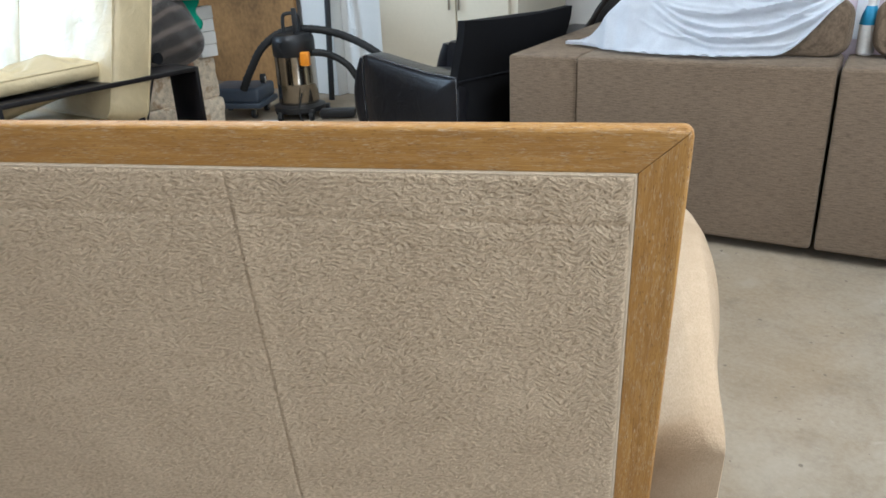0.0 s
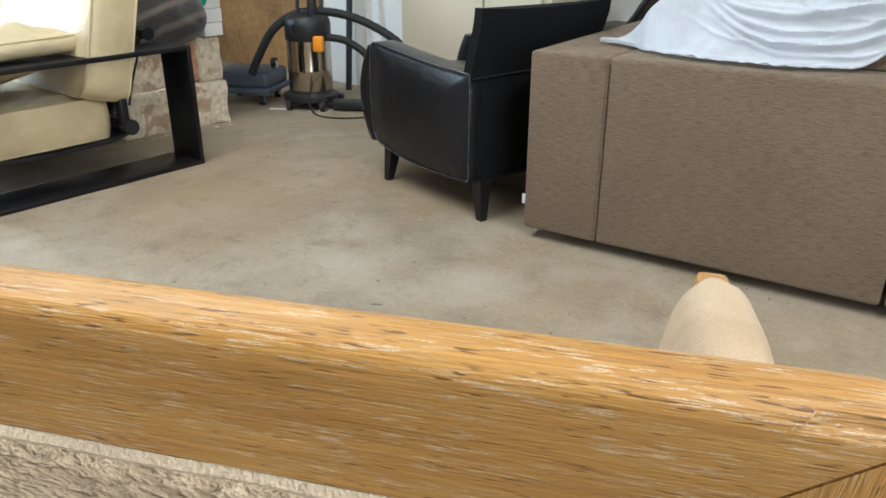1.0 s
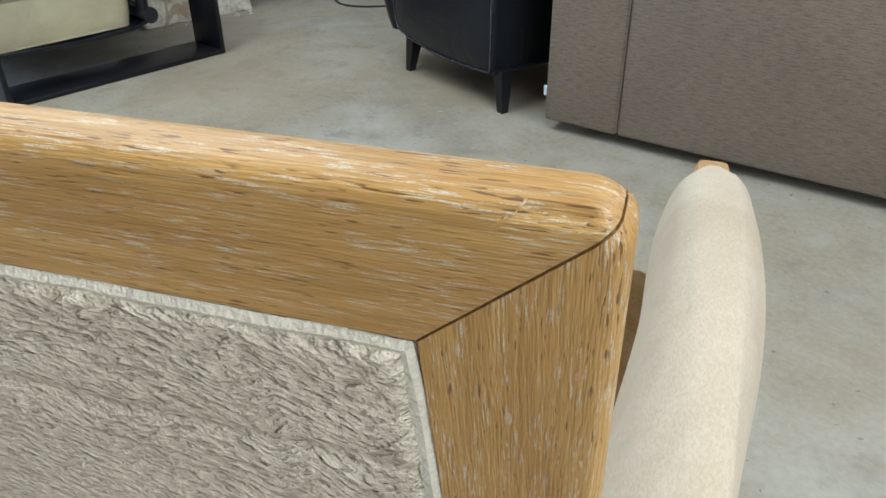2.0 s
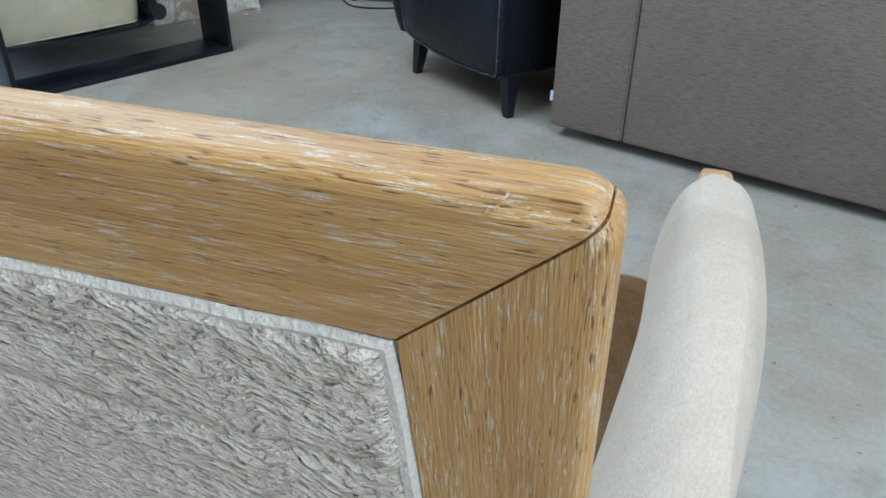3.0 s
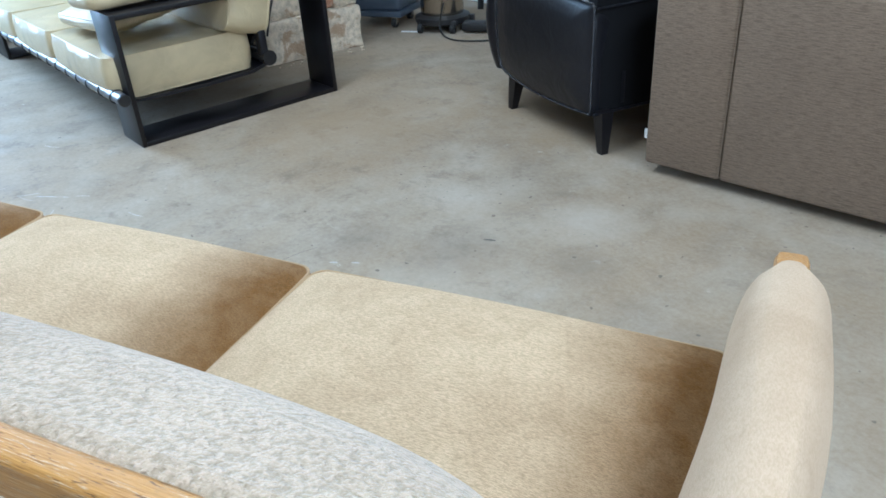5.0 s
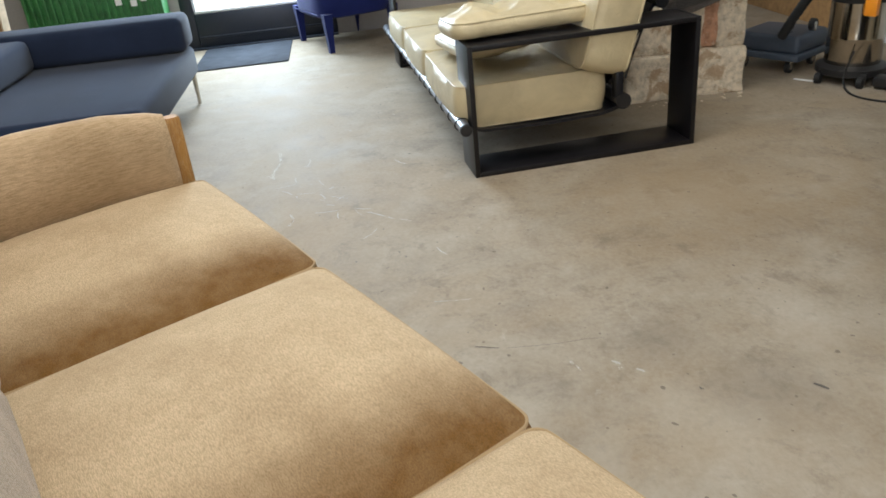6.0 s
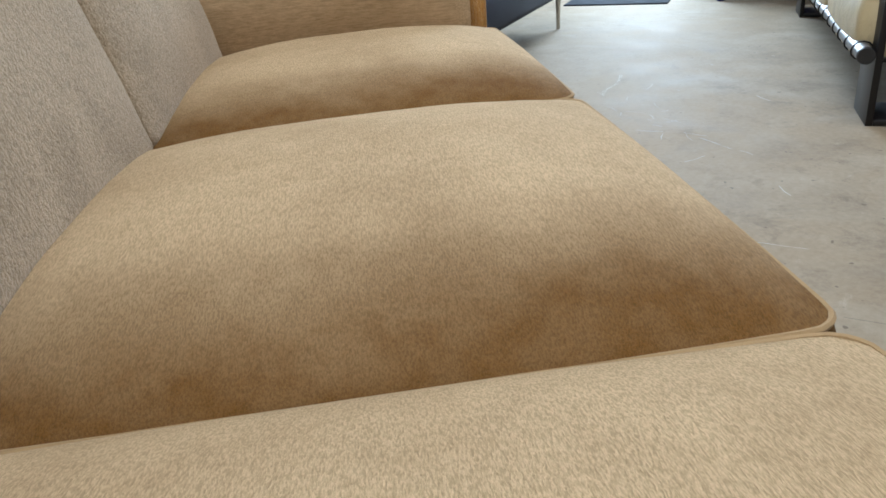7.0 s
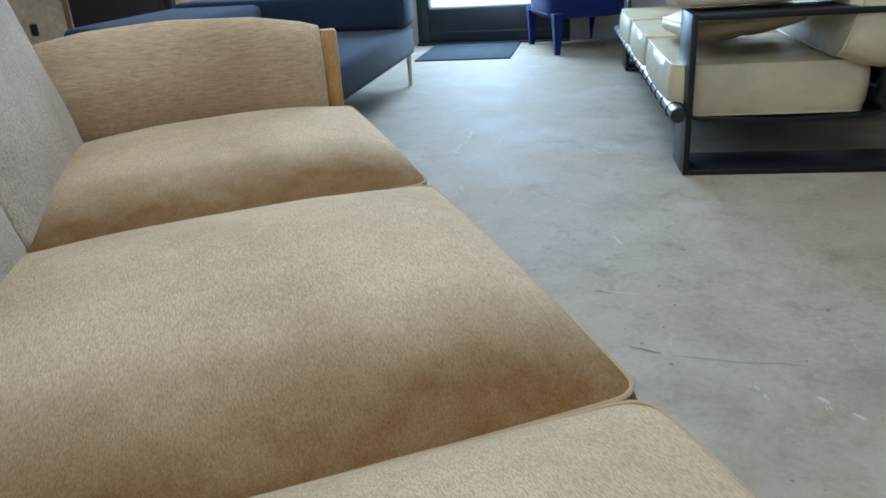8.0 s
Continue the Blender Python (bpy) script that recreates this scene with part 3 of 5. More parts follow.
def glazed_door():
    d = thing("door_1", "charcoal framed glazed entrance door, shut, with a low rail", "door", BUILDING, "", "structure")
    x0, x1 = WEST - 0.10, WEST + 0.012
    part("stile", box(x0, x1, DY0, DY0 + 0.085, 0, 2.2, 0.004), DOOR_BLACK, d)
    part("stile", box(x0, x1, DY1 - 0.085, DY1, 0, 2.2, 0.004), DOOR_BLACK, d)
    part("bottom_rail", box(x0, x1, DY0 + 0.087, DY1 - 0.087, 0.012, 0.235, 0.004), DOOR_BLACK, d)
    part("top_rail", box(x0, x1, DY0 + 0.087, DY1 - 0.087, 2.08, 2.2, 0.004), DOOR_BLACK, d)
    part("threshold", box(WEST - 0.1, WEST + 0.06, DY0, DY1, 0.001, 0.012, 0.003), DOOR_BLACK, d)
    part("kick_strip", box(x1, x1 + 0.012, DY0 + 0.09, DY1 - 0.09, 0.07, 0.085, 0.003), DOOR_BLACK, d)
    g = part("pane", box(WEST - 0.05, WEST - 0.044, DY0 + 0.087, DY1 - 0.087, 0.237, 2.078), GLASS, d, "clear glass pane")
    g.visible_shadow = False
    part("glazing_bead", box(WEST - 0.042, WEST + 0.0, DY0 + 0.087, DY1 - 0.087, 0.237, 0.25, 0.003), WHITE_PAINT, d, "pale glazing bead")


def window():
    d = thing("window_1", "charcoal framed workshop window with a clear pane", "window", BUILDING, "", "structure")
    x0, x1 = WEST - 0.12, WEST - 0.05
    part("window_frame", box(x0, x1, WY0, WY0 + 0.06, 1.35, 2.2, 0.003), DOOR_BLACK, d)
    part("window_frame", box(x0, x1, WY1 - 0.06, WY1, 1.35, 2.2, 0.003), DOOR_BLACK, d)
    part("window_frame", box(x0, x1, WY0 + 0.062, WY1 - 0.062, 1.35, 1.41, 0.003), DOOR_BLACK, d)
    part("window_frame", box(x0, x1, WY0 + 0.062, WY1 - 0.062, 2.14, 2.2, 0.003), DOOR_BLACK, d)
    g = part("pane", box(WEST - 0.09, WEST - 0.085, WY0 + 0.062, WY1 - 0.062, 1.412, 2.138), GLASS, d, "clear glass pane")
    g.visible_shadow = False


glazed_door()
window()


# ---- the beige sofa ----
RAKE = 14.0
BACK_TOP = Vector((-0.0040, 0.0010, 0.8461))
BACK = Matrix.Translation(BACK_TOP) @ pose(0, 0, 0, RAKE, 0, 0)  # x along, y into the sofa, z up the back
SOFA_L = -1.796
LEAN = Matrix.Translation(BACK_TOP) @ pose(0, 0, 0, 20.3, 0, 0)  # the cushions lean further back than the frame


def mitred_rail(length, w, thick, gap, end_radius, r_rear, r_front, worn=False):
    """The upper rail: x from -length to 0 outside, z from -w (inner) to 0 (outer), y from 0 (rear) to thick."""
    prof = [(0.0, 0.0), (0.5, 0.0), (0.7, 0.0), (0.8, 0.0)]
    for k in range(6):
        t = math.pi / 2 * k / 5
        prof.append((1 - (r_rear / w) * (1 - math.sin(t)), r_rear * (1 - math.cos(t))))
    for k in range(6):
        t = math.pi / 2 * k / 5
        prof.append((1 - (r_front / w) * (1 - math.cos(t)), thick - r_front * (1 - math.sin(t))))
    prof.append((0.0, thick))

    def outer(s):  # outer edge from the arc's middle (s = 0) along the arc and on
        ang = math.pi / 4 + s / end_radius
        if ang < math.pi / 2:
            return -end_radius + end_radius * math.cos(ang), -end_radius + end_radius * math.sin(ang)
        return -end_radius - (s - end_radius * math.pi / 4), 0.0

    stations = [0, 0.0008, 0.0016, 0.0025, 0.0035, 0.005, 0.007, 0.009, 0.0098, 0.0106, 0.0112, 0.0117, 0.0121, 0.0125, 0.0129, 0.0134, 0.0142, 0.016, 0.019, 0.023, 0.027, 0.03]
    stations += [0.03 + (length / 2 - 0.03) * k / 24 for k in range(1, 25)]
    rings = []
    for s in stations:
        ox, oz = outer(s)
        ix, iz = -w - s * (length / 2 - w) / (length / 2), -w
        ring = []
        for a, y in prof:
            wear = 0.0
            if worn and 0.001 < s < 0.0121 + 0.0016 * noise.noise(Vector((a * 60, y * 900, 2))) and a > 0.5 and y < r_rear * 1.3:  # chipped rear edge by the corner
                wear = (0.0009 + 0.0006 * noise.noise(Vector((s * 420, a * 9, 1)))) * smooth(0.9, 0.97, a) * smooth(0.001, 0.004, s) * (1 - smooth(0.25, 0.7, y / r_rear))
            if worn and a > 0.85 and y < r_rear * 1.2:  # small dents further along
                wear += 0.0006 * (1 - smooth(0.55, 1.0, y / r_rear)) * max(0.0, noise.noise(Vector((s * 60, 0.3, 7))))
            ring.append(Vector((ix + (ox - ix) * a - gap, y + 0.8 * wear, iz + (oz - iz) * a - wear)))
        rings.append(ring)
    # the other half, mirrored
    mirror = [[Vector((-length - p.x, p.y, p.z)) for p in ring] for ring in rings[-2::-1]]
    return skin(rings + mirror)


def beige_sofa():
    s = thing("sofa", "three-seat sofa in beige pile fabric with a limed oak back frame", "sofa")
    w, thick = 0.0305, 0.0105
    length, height = -SOFA_L, 0.64
    # back frame
    part("top_rail", mitred_rail(length, w, thick, 0.00035, 0.006, 0.0031, 0.0035, True), OAK_X, s, "limed oak top rail with a mitred, worn corner", BACK)
    bm = mitred_rail(height, w, thick, 0.00035, 0.006, 0.0030, 0.0030)
    for v in bm.verts:  # stands the rail upright at the end
        x, z = v.co.x, v.co.z
        v.co.x, v.co.z = z, x
    bmesh.ops.recalc_face_normals(bm, faces=bm.faces[:])
    part("side_post", bm, OAK_Z, s, "limed oak side post", BACK)
    bm = mitred_rail(height, w, thick, 0.00035, 0.006, 0.0030, 0.0030)
    for v in bm.verts:
        x, z = v.co.x, v.co.z
        v.co.x, v.co.z = SOFA_L - z, x
    bmesh.ops.recalc_face_normals(bm, faces=bm.faces[:])
    part("side_post", bm, OAK_Z, s, "limed oak side post", BACK)
    part("bottom_rail", box(SOFA_L + w, -w, 0.0, thick, -height, -height + w, 0.003), OAK_X, s, "", BACK)
    for x in (-0.0165, SOFA_L + 0.0195):
        part("joint", box(x - 0.0125, x + 0.0095, 0.0012, thick - 0.002, -0.0290, -0.0070), OAK_DARK, s, "dark open mitre joint", BACK)
    # rear panel in three pieces with sunk seams
    rear_panel(s, w, thick, height)
    # inner back board that carries the back cushions
    part("back_board", box(SOFA_L + 0.004, -0.004, thick + 0.0005, thick + 0.020, -height + 0.01, -0.030, 0.008), FABRIC_LIT, s, "", BACK)
    # seat deck
    part("seat_deck", box(SOFA_L + 0.02, -0.02, 0.20, 0.705, 0.17, 0.256, 0.012), FABRIC, s, "upholstered seat deck")
    # cushions
    edges = [-1.828, -1.199, -0.607, 0.016]
    for k, (x0, x1) in enumerate(zip(edges, edges[1:])):
        m = pose((x0 + x1) / 2, 0.455, 0.372, 1.5, 0, 0)
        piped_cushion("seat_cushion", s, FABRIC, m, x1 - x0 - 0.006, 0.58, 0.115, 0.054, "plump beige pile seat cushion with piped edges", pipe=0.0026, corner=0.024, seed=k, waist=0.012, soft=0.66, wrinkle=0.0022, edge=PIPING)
        back_cushion(s, max(x0, -1.787), min(x1, -0.015), k)
    for mirror in (False, True):
        sofa_arm(s, mirror)
    return s


def rear_panel(s, w, thick, height):
    """Rear panel: pile fabric, its edge rolled, a slanting seam and a level one."""
    x0, x1, z0, z1 = SOFA_L + w, -w, -height + w, -w
    near = [0.0006, 0.0012, 0.002, 0.003, 0.0045, 0.0065]
    xs = [x0 + d for d in [0] + near] + [x1 - d for d in [0] + near]
    xs += [-0.3095 + q * d for d in [0, 0.0007, 0.0014, 0.0022, 0.0035, 0.006] for q in (-1, 1)]
    xs += [x0 + (x1 - x0) * (1 - (1 - i / 200) ** 1.6) for i in range(1, 200)]
    zs = [z1 - d for d in [0] + near] + [z0 + d for d in [0] + near]
    zs += [-0.0705 + q * d for d in [0, 0.001, 0.002, 0.004] for q in (-1, 1)]
    zs += [z1 + (z0 - z1) * (j / 80) ** 1.5 for j in range(1, 80)]

    def apart(values):
        out = []
        for v in sorted(values):
            if not out or v - out[-1] > 0.0004:
                out.append(v)
        return out

    xs, zs = apart(xs), apart(zs)
    nx, nz = len(xs) - 1, len(zs) - 1
    bm = bmesh.new()
    vs = []
    for x in xs:
        col = []
        slant = smooth(x0, -0.5, x) * (1 - smooth(-0.25, x1, x))
        for z in zs:
            e = min(x - x0, x1 - x, z1 - z, z - z0)
            roll = 0.0045 * (1 - smooth(0, 0.006, e)) ** 2
            groove = 0.0006 * math.exp(-((x + 0.3095) / 0.0013) ** 2) - 0.0010 * math.exp(-((x + 0.3055) / 0.0030) ** 2)
            groove += 0.0010 * math.exp(-((z + 0.0705) / 0.003) ** 2)
            wave = 0.0006 * noise.noise(Vector((x * 45, z * 90, 0))) + 0.0008 * noise.noise(Vector((x * 9, z * 14, 4)))
            col.append(bm.verts.new((x + slant * (z + 0.04) * 0.055, -0.0022 + roll + groove + wave, z)))
        vs.append(col)
    for i in range(nx):
        for j in range(nz):
            bm.faces.new((vs[i][j], vs[i][j + 1], vs[i + 1][j + 1], vs[i + 1][j]))
    bmesh.ops.recalc_face_normals(bm, faces=bm.faces[:])
    edge = [e for e in bm.edges if e.is_boundary]
    ext = bmesh.ops.extrude_edge_only(bm, edges=edge)
    for v in ext["geom"]:
        if isinstance(v, bmesh.types.BMVert):
            v.co.y = thick - 0.002
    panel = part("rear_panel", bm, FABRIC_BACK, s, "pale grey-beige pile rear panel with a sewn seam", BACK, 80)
    loop = []
    corners = [(x0 + 0.0022, z0 + 0.0022), (x1 - 0.0022, z0 + 0.0022), (x1 - 0.0022, z1 - 0.0022), (x0 + 0.0022, z1 - 0.0022)]
    for (ax, az), (bx, bz) in zip(corners, corners[1:] + corners[:1]):
        n = max(8, int(math.hypot(bx - ax, bz - az) / 0.012))
        loop += [(ax + (bx - ax) * k / n, 0.0006 + 0.0006 * noise.noise(Vector((k * 0.7, ax, bz))), az + (bz - az) * k / n) for k in range(n)]
    part("rolled_edge", tube(loop, 0.0019, 6, loop=True), PANEL_EDGE, panel, "pale rolled fabric edge")
    return panel


def back_cushion(s, x0, x1, k):
    """A plump back cushion on the raked back, its top sloping off to the front."""
    prof = spline([(0, 0.020, -0.034), (0, 0.040, -0.050), (0, 0.069, -0.076), (0, 0.087, -0.130), (0, 0.080, -0.210), (0, 0.071, -0.290), (0, 0.062, -0.360),
                   (0, 0.052, -0.440), (0, 0.038, -0.500), (0, 0.028, -0.528), (0, -0.015, -0.530), (0, -0.012, -0.40), (0, 0.010, -0.15)], 3)
    n = 30
    rings = []
    for i in range(n + 1):
        u = math.sin(math.pi / 2 * (2 * i / n - 1))
        f = (1 - abs(u) ** 4.5) ** 0.5
        x = (x0 + x1) / 2 + u * (x1 - x0 - 0.004) / 2
        ring = []
        for p in prof:
            g = 0.30 + 0.70 * f
            w = 0.0025 * noise.noise(Vector((x * 7, p.z * 9, k * 3.3))) * f
            ring.append(Vector((x, 0.020 + (p.y - 0.020) * (g if p.y > 0.02 else 1.0) + w, -0.28 + (p.z + 0.28) * (0.93 + 0.07 * f))))
        rings.append(ring)
    part("back_cushion", skin(rings), FABRIC_LIT, s, "plump beige pile back cushion, coloured as lit", LEAN, 70)


def sofa_arm(s, mirror):
    mid = SOFA_L / 2 - 0.0025
    def flip(p):
        return Vector((2 * mid - p.x, p.y, p.z)) if mirror else p
    xc = 0.054
    tops = [(0.0, 0.556), (0.25, 0.580), (0.5, 0.588), (0.78, 0.580), (1.0, 0.556)]
    ny = 26
    widths = [(0.0, 0.008), (0.002, 0.014), (0.005, 0.020), (0.02, 0.032), (0.05, 0.042), (0.10, 0.049), (0.15, 0.049), (0.185, 0.042), (0.22, 0.031), (0.245, 0.022)]
    widths = [(p.x, p.y) for p in spline([(d, w, 0) for d, w in widths], 3)]

    def at(table, t):
        for (a, va), (b, vb) in zip(table, table[1:]):
            if t <= b:
                return va + (vb - va) * (t - a) / (b - a)
        return table[-1][1]

    rings = []
    for i in range(ny + 1):
        t = (i / ny) ** 1.5
        outer, lean = 0.12 + 0.94 * smooth(0.02, 0.72, t), 0.030 * (1 - smooth(0.0, 0.75, t))
        shrink = min(1, 0.15 + 0.85 * math.sqrt(min(1, t / 0.045))) * min(1, 0.62 + 0.38 * math.sqrt(max(0.0, min(1, (1 - t) / 0.05))))
        zt = at(tops, t) - 0.012 * (1 - shrink)
        ring = []
        for side in (-1, 1):
            seq = widths if side > 0 else widths[::-1]
            for depth, hw in seq:
                z = zt - depth
                y_back = (0.85 - z) * math.tan(radians(RAKE)) + 0.020
                y = y_back + (0.698 - y_back) * t
                ring.append(flip(Vector((xc - lean * min(1, depth / 0.1) * (side < 0) + side * hw * shrink * (outer if side > 0 else 1.04), y, z))))
        rings.append(ring)
    # Same fabric on both arms; light and shade are put into the two colours.
    part("armrest", skin(rings), FABRIC_ARM_SHADED if mirror else FABRIC_ARM_LIT, s, "rounded beige pile armrest, coloured as in shade" if mirror else "rounded beige pile armrest, coloured as lit", None, 60)
    # pale lining below the rounded arm
    rings = []
    for i in range(9):
        t = i / 8
        ring = []
        for side, z in ((-1, 0.20), (-1, 0.34), (1, 0.34), (1, 0.20)):
            y_back = (0.85 - z) * math.tan(radians(RAKE)) + 0.022
            ring.append(flip(Vector((xc + side * (0.024 if z > 0.3 else 0.014) * (0.2 + 0.8 * smooth(0.0, 0.7, t) if side > 0 else 1.0), y_back + (0.694 - y_back) * t, z))))
        rings.append(ring)
    part("arm_lining", skin(rings), FABRIC_LIT, s, "pale lining under the armrest", None, 60)
    # oak front post that ends in the leg
    pts = []
    for z, hw in [(0.0, 0.013), (0.12, 0.017), (0.40, 0.018), (0.536, 0.018), (0.542, 0.0155)]:
        ring = []
        for k in range(16):
            a = 2 * math.pi * k / 16
            cx, cy = math.cos(a), math.sin(a)
            q = (abs(cx) ** 6 + abs(cy) ** 6) ** (-1 / 6)
            ring.append(flip(Vector((xc + hw * cx * q, 0.716 + hw * 1.03 * cy * q, z))))
        pts.append(ring)
    part("front_leg", skin(pts), OAK_Z, s, "limed oak front post and leg")
    bm = skin([[flip(Vector((xc + sx * 0.016, 0.24 + sy * 0.018 - 0.05 * (1 - z / 0.25), z))) for sx, sy in ((-1, -1), (1, -1), (1, 1), (-1, 1))] for z in (0.0, 0.25)])
    part("rear_leg", bm, OAK_Z, s, "limed oak rear leg")


beige_sofa()


# ---- the brown corduroy sofa ----
def brown_sofa():
    m = pose(-0.356, 2.092, 0, 0, 0, -18.4) @ Matrix.Scale(0.984, 4)

    def unit(x0, x1, first, label):
        s = thing("sofa_unit", label, "sofa", m, "brown corduroy sofa units")
        if first:
            part("side_block", box(x0, x0 + 0.2372, 0, 0.92, 0.035, 0.577, 0.010, 3), BROWN, s, "upholstered end block")
            x0 += 0.2375
            part("seam", tube([(x0 - 0.0006, 0.0008, 0.045), (x0 - 0.0006, 0.0008, 0.56), (x0 - 0.0006, 0.012, 0.5725), (x0 - 0.0006, 0.27, 0.5725)], 0.0022, 6), BROWN, s, "sewn seam")
        part("back_block", box(x0, x1, 0, 0.27, 0.035, 0.578, 0.012, 3), BROWN, s)
        part("seat_block", box(x0, x1, 0.272, 0.92, 0.035, 0.36, 0.03, 3), BROWN, s)
        for fx in (x0 + 0.1, x1 - 0.12):
            for fy in (0.12, 0.8):
                part("foot", box(fx, fx + 0.05, fy, fy + 0.05, 0.0, 0.036, 0.004), BLACK_PLASTIC, s, "low black foot")
        return s

    unit(0.0, 0.993, True, "brown corduroy modular sofa end unit, seen from behind")
    unit(1.003, 2.0, False, "brown corduroy modular sofa unit beside the end unit")
    # loose cushions on top of the backs
    for x0, x1, tilt, z in ((0.40, 0.992, 8, 0.664), (1.075, 1.80, 8, 0.67)):
        c = thing("scatter_cushion", "brown corduroy back cushion leaning on the sofa back", "cushion", m @ pose((x0 + x1) / 2, 0.18, z, 90 - tilt, 0, 0), "brown sofa cushions")
        bm, a, b = cushion(x1 - x0, 0.165, 0.10, 0.018, corner=0.05)
        part("cover", bm, BROWN, c, "", None, 70)
    # white dust sheet over the first cushion, its hem on the sofa's top
    bm = bmesh.new()
    nx, ny = 170, 100
    sags = ((0.16, 0.30, 0.012, 0.034, 0.70, 0.27), (0.10, 0.55, 0.018, 0.045, 0.66, 0.30), (0.34, 0.52, 0.014, 0.036, 0.69, 0.26), (0.52, 0.50, 0.020, 0.046, 0.70, 0.25),
            (0.72, 0.42, 0.012, 0.034, 0.72, 0.24), (0.02, 0.22, 0.010, 0.026, 0.80, 0.19), (0.30, 0.20, 0.008, 0.024, 0.82, 0.15), (0.62, 0.30, 0.007, 0.022, 0.62, 0.22))
    vs = []
    for i in range(nx + 1):
        u = i / nx
        x = 0.125 + 0.86 * u
        low = 0.5835 + 0.178 * smooth(0.78, 1.04, u) ** 1.25
        top = 0.768 - 0.160 * (1 - smooth(0.06, 0.32, u)) ** 1.1 - 0.012 * (1 - smooth(0.0, 0.2, u)) + 0.004 * math.sin(u * 11)
        hem = 0.04 + 0.010 * noise.noise(Vector((x * 24, 3.0, 1.0))) + 0.16 * (1 - smooth(0.0, 0.42, u)) + 0.07 * smooth(0.62, 0.85, u) + 0.008 * math.sin(u * 19)
        face = max(0.128, min(hem, 0.2))
        col = []
        for j in range(ny + 1):
            v = j / ny
            flat, up = 0.16, 0.66
            if v < flat:
                k, y, z = 0.0, hem + (face - hem) * v / flat * 0.55, low + 0.012 * (v / flat) ** 2
            elif v < up:
                k = (v - flat) / (up - flat)
                y, z = hem + (face - hem) * (0.55 + 0.45 * k) + 0.022 * k, low + 0.012 + (top - low - 0.012) * (0.55 * k + 0.45 * smooth(0, 1, k))
            else:
                q = (v - up) / (1 - up)
                k, y, z = 1.0, face + 0.022 + 0.20 * q, top - 0.022 * q
            d = (top - z) / 0.18
            swag = 0.0
            for rise, sag, amp, wide, xc, half in sags:
                line = rise - sag * 0.5 + sag * (1 - ((x - xc) / half) ** 2) + 0.04 * noise.noise(Vector((x * 9, sag * 7, 2)))
                swag += amp * math.exp(-((d - line) / wide) ** 2) * smooth(1.15, 0.7, abs(x - xc) / half)
            swag *= smooth(0.0, 0.2, k) * (1 - smooth(0.8, 1.0, k) * 0.5)
            pleat = 0.012 * noise.noise(Vector((x * 26, z * 5, 3))) * (1 - smooth(0.30, 0.45, u))
            fold = 0.007 * noise.noise(Vector((x * 11, z * 13, y * 9))) + 0.0022 * noise.noise(Vector((x * 42, z * 42, 5.0)))
            rim = (0.005 + 0.012 * abs(noise.noise(Vector((x * 34, 0.5, 9.0))))) * (1 - smooth(0.0, 0.08, v))
            col.append(bm.verts.new((x, y - swag - pleat - fold, max(low, z + 0.3 * swag + 0.5 * abs(fold) + rim))))
        vs.append(col)
    for i in range(nx):
        for j in range(ny):
            bm.faces.new((vs[i][j], vs[i + 1][j], vs[i + 1][j + 1], vs[i][j + 1]))
    bmesh.ops.solidify(bm, geom=bm.faces[:], thickness=0.0016)
    solid("dust_sheet", bm, SHEET, "crumpled white dust sheet draped over the brown sofa", "sheet", m, sharp=80)
    # clear wrapped slab standing behind the sheet
    b = thing("wrapped_mattress", "lilac slab wrapped in cloudy white plastic behind the sofa", "mattress", m)
    part("core", box(0.40, 1.75, 0.42, 0.56, 0.37, 1.35, 0.03), LILAC, b)
    part("wrap", box(0.30, 0.43, 0.40, 0.41, 0.60, 1.36, 0.004), SHEET, b, "cloudy white plastic wrap")
    for x0, x1 in ((0.56, 0.60), (1.00, 1.06), (1.30, 1.42)):
        part("fold", box(x0, x1, 0.411, 0.418, 0.60, 1.35, 0.003), SHEET, b, "bright plastic fold")
    b = thing("spray_bottle", "white plastic bottle with a blue label tucked between cushions", "bottle", m @ pose(1.045, 0.240, 0.579, 0, 0, 0))
    part("body", turned([(0.018, 0.0), (0.024, 0.006), (0.025, 0.06), (0.024, 0.10), (0.014, 0.125), (0.010, 0.15), (0.012, 0.152), (0.012, 0.185), (0.004, 0.19)], 16), WHITE_SCRAP, b)
    part("label", turned([(0.0255, 0.088), (0.0262, 0.09), (0.022, 0.115), (0.0135, 0.14), (0.013, 0.139)], 16), SKY_BLUE, b, "blue label")
    solid("fabric_tag", box(-0.022, 0.002, 0.03, 0.032, 0.10, 0.132, 0.0008), WHITE_SCRAP, "small white fabric tag on the brown sofa", "tag", m)


brown_sofa()


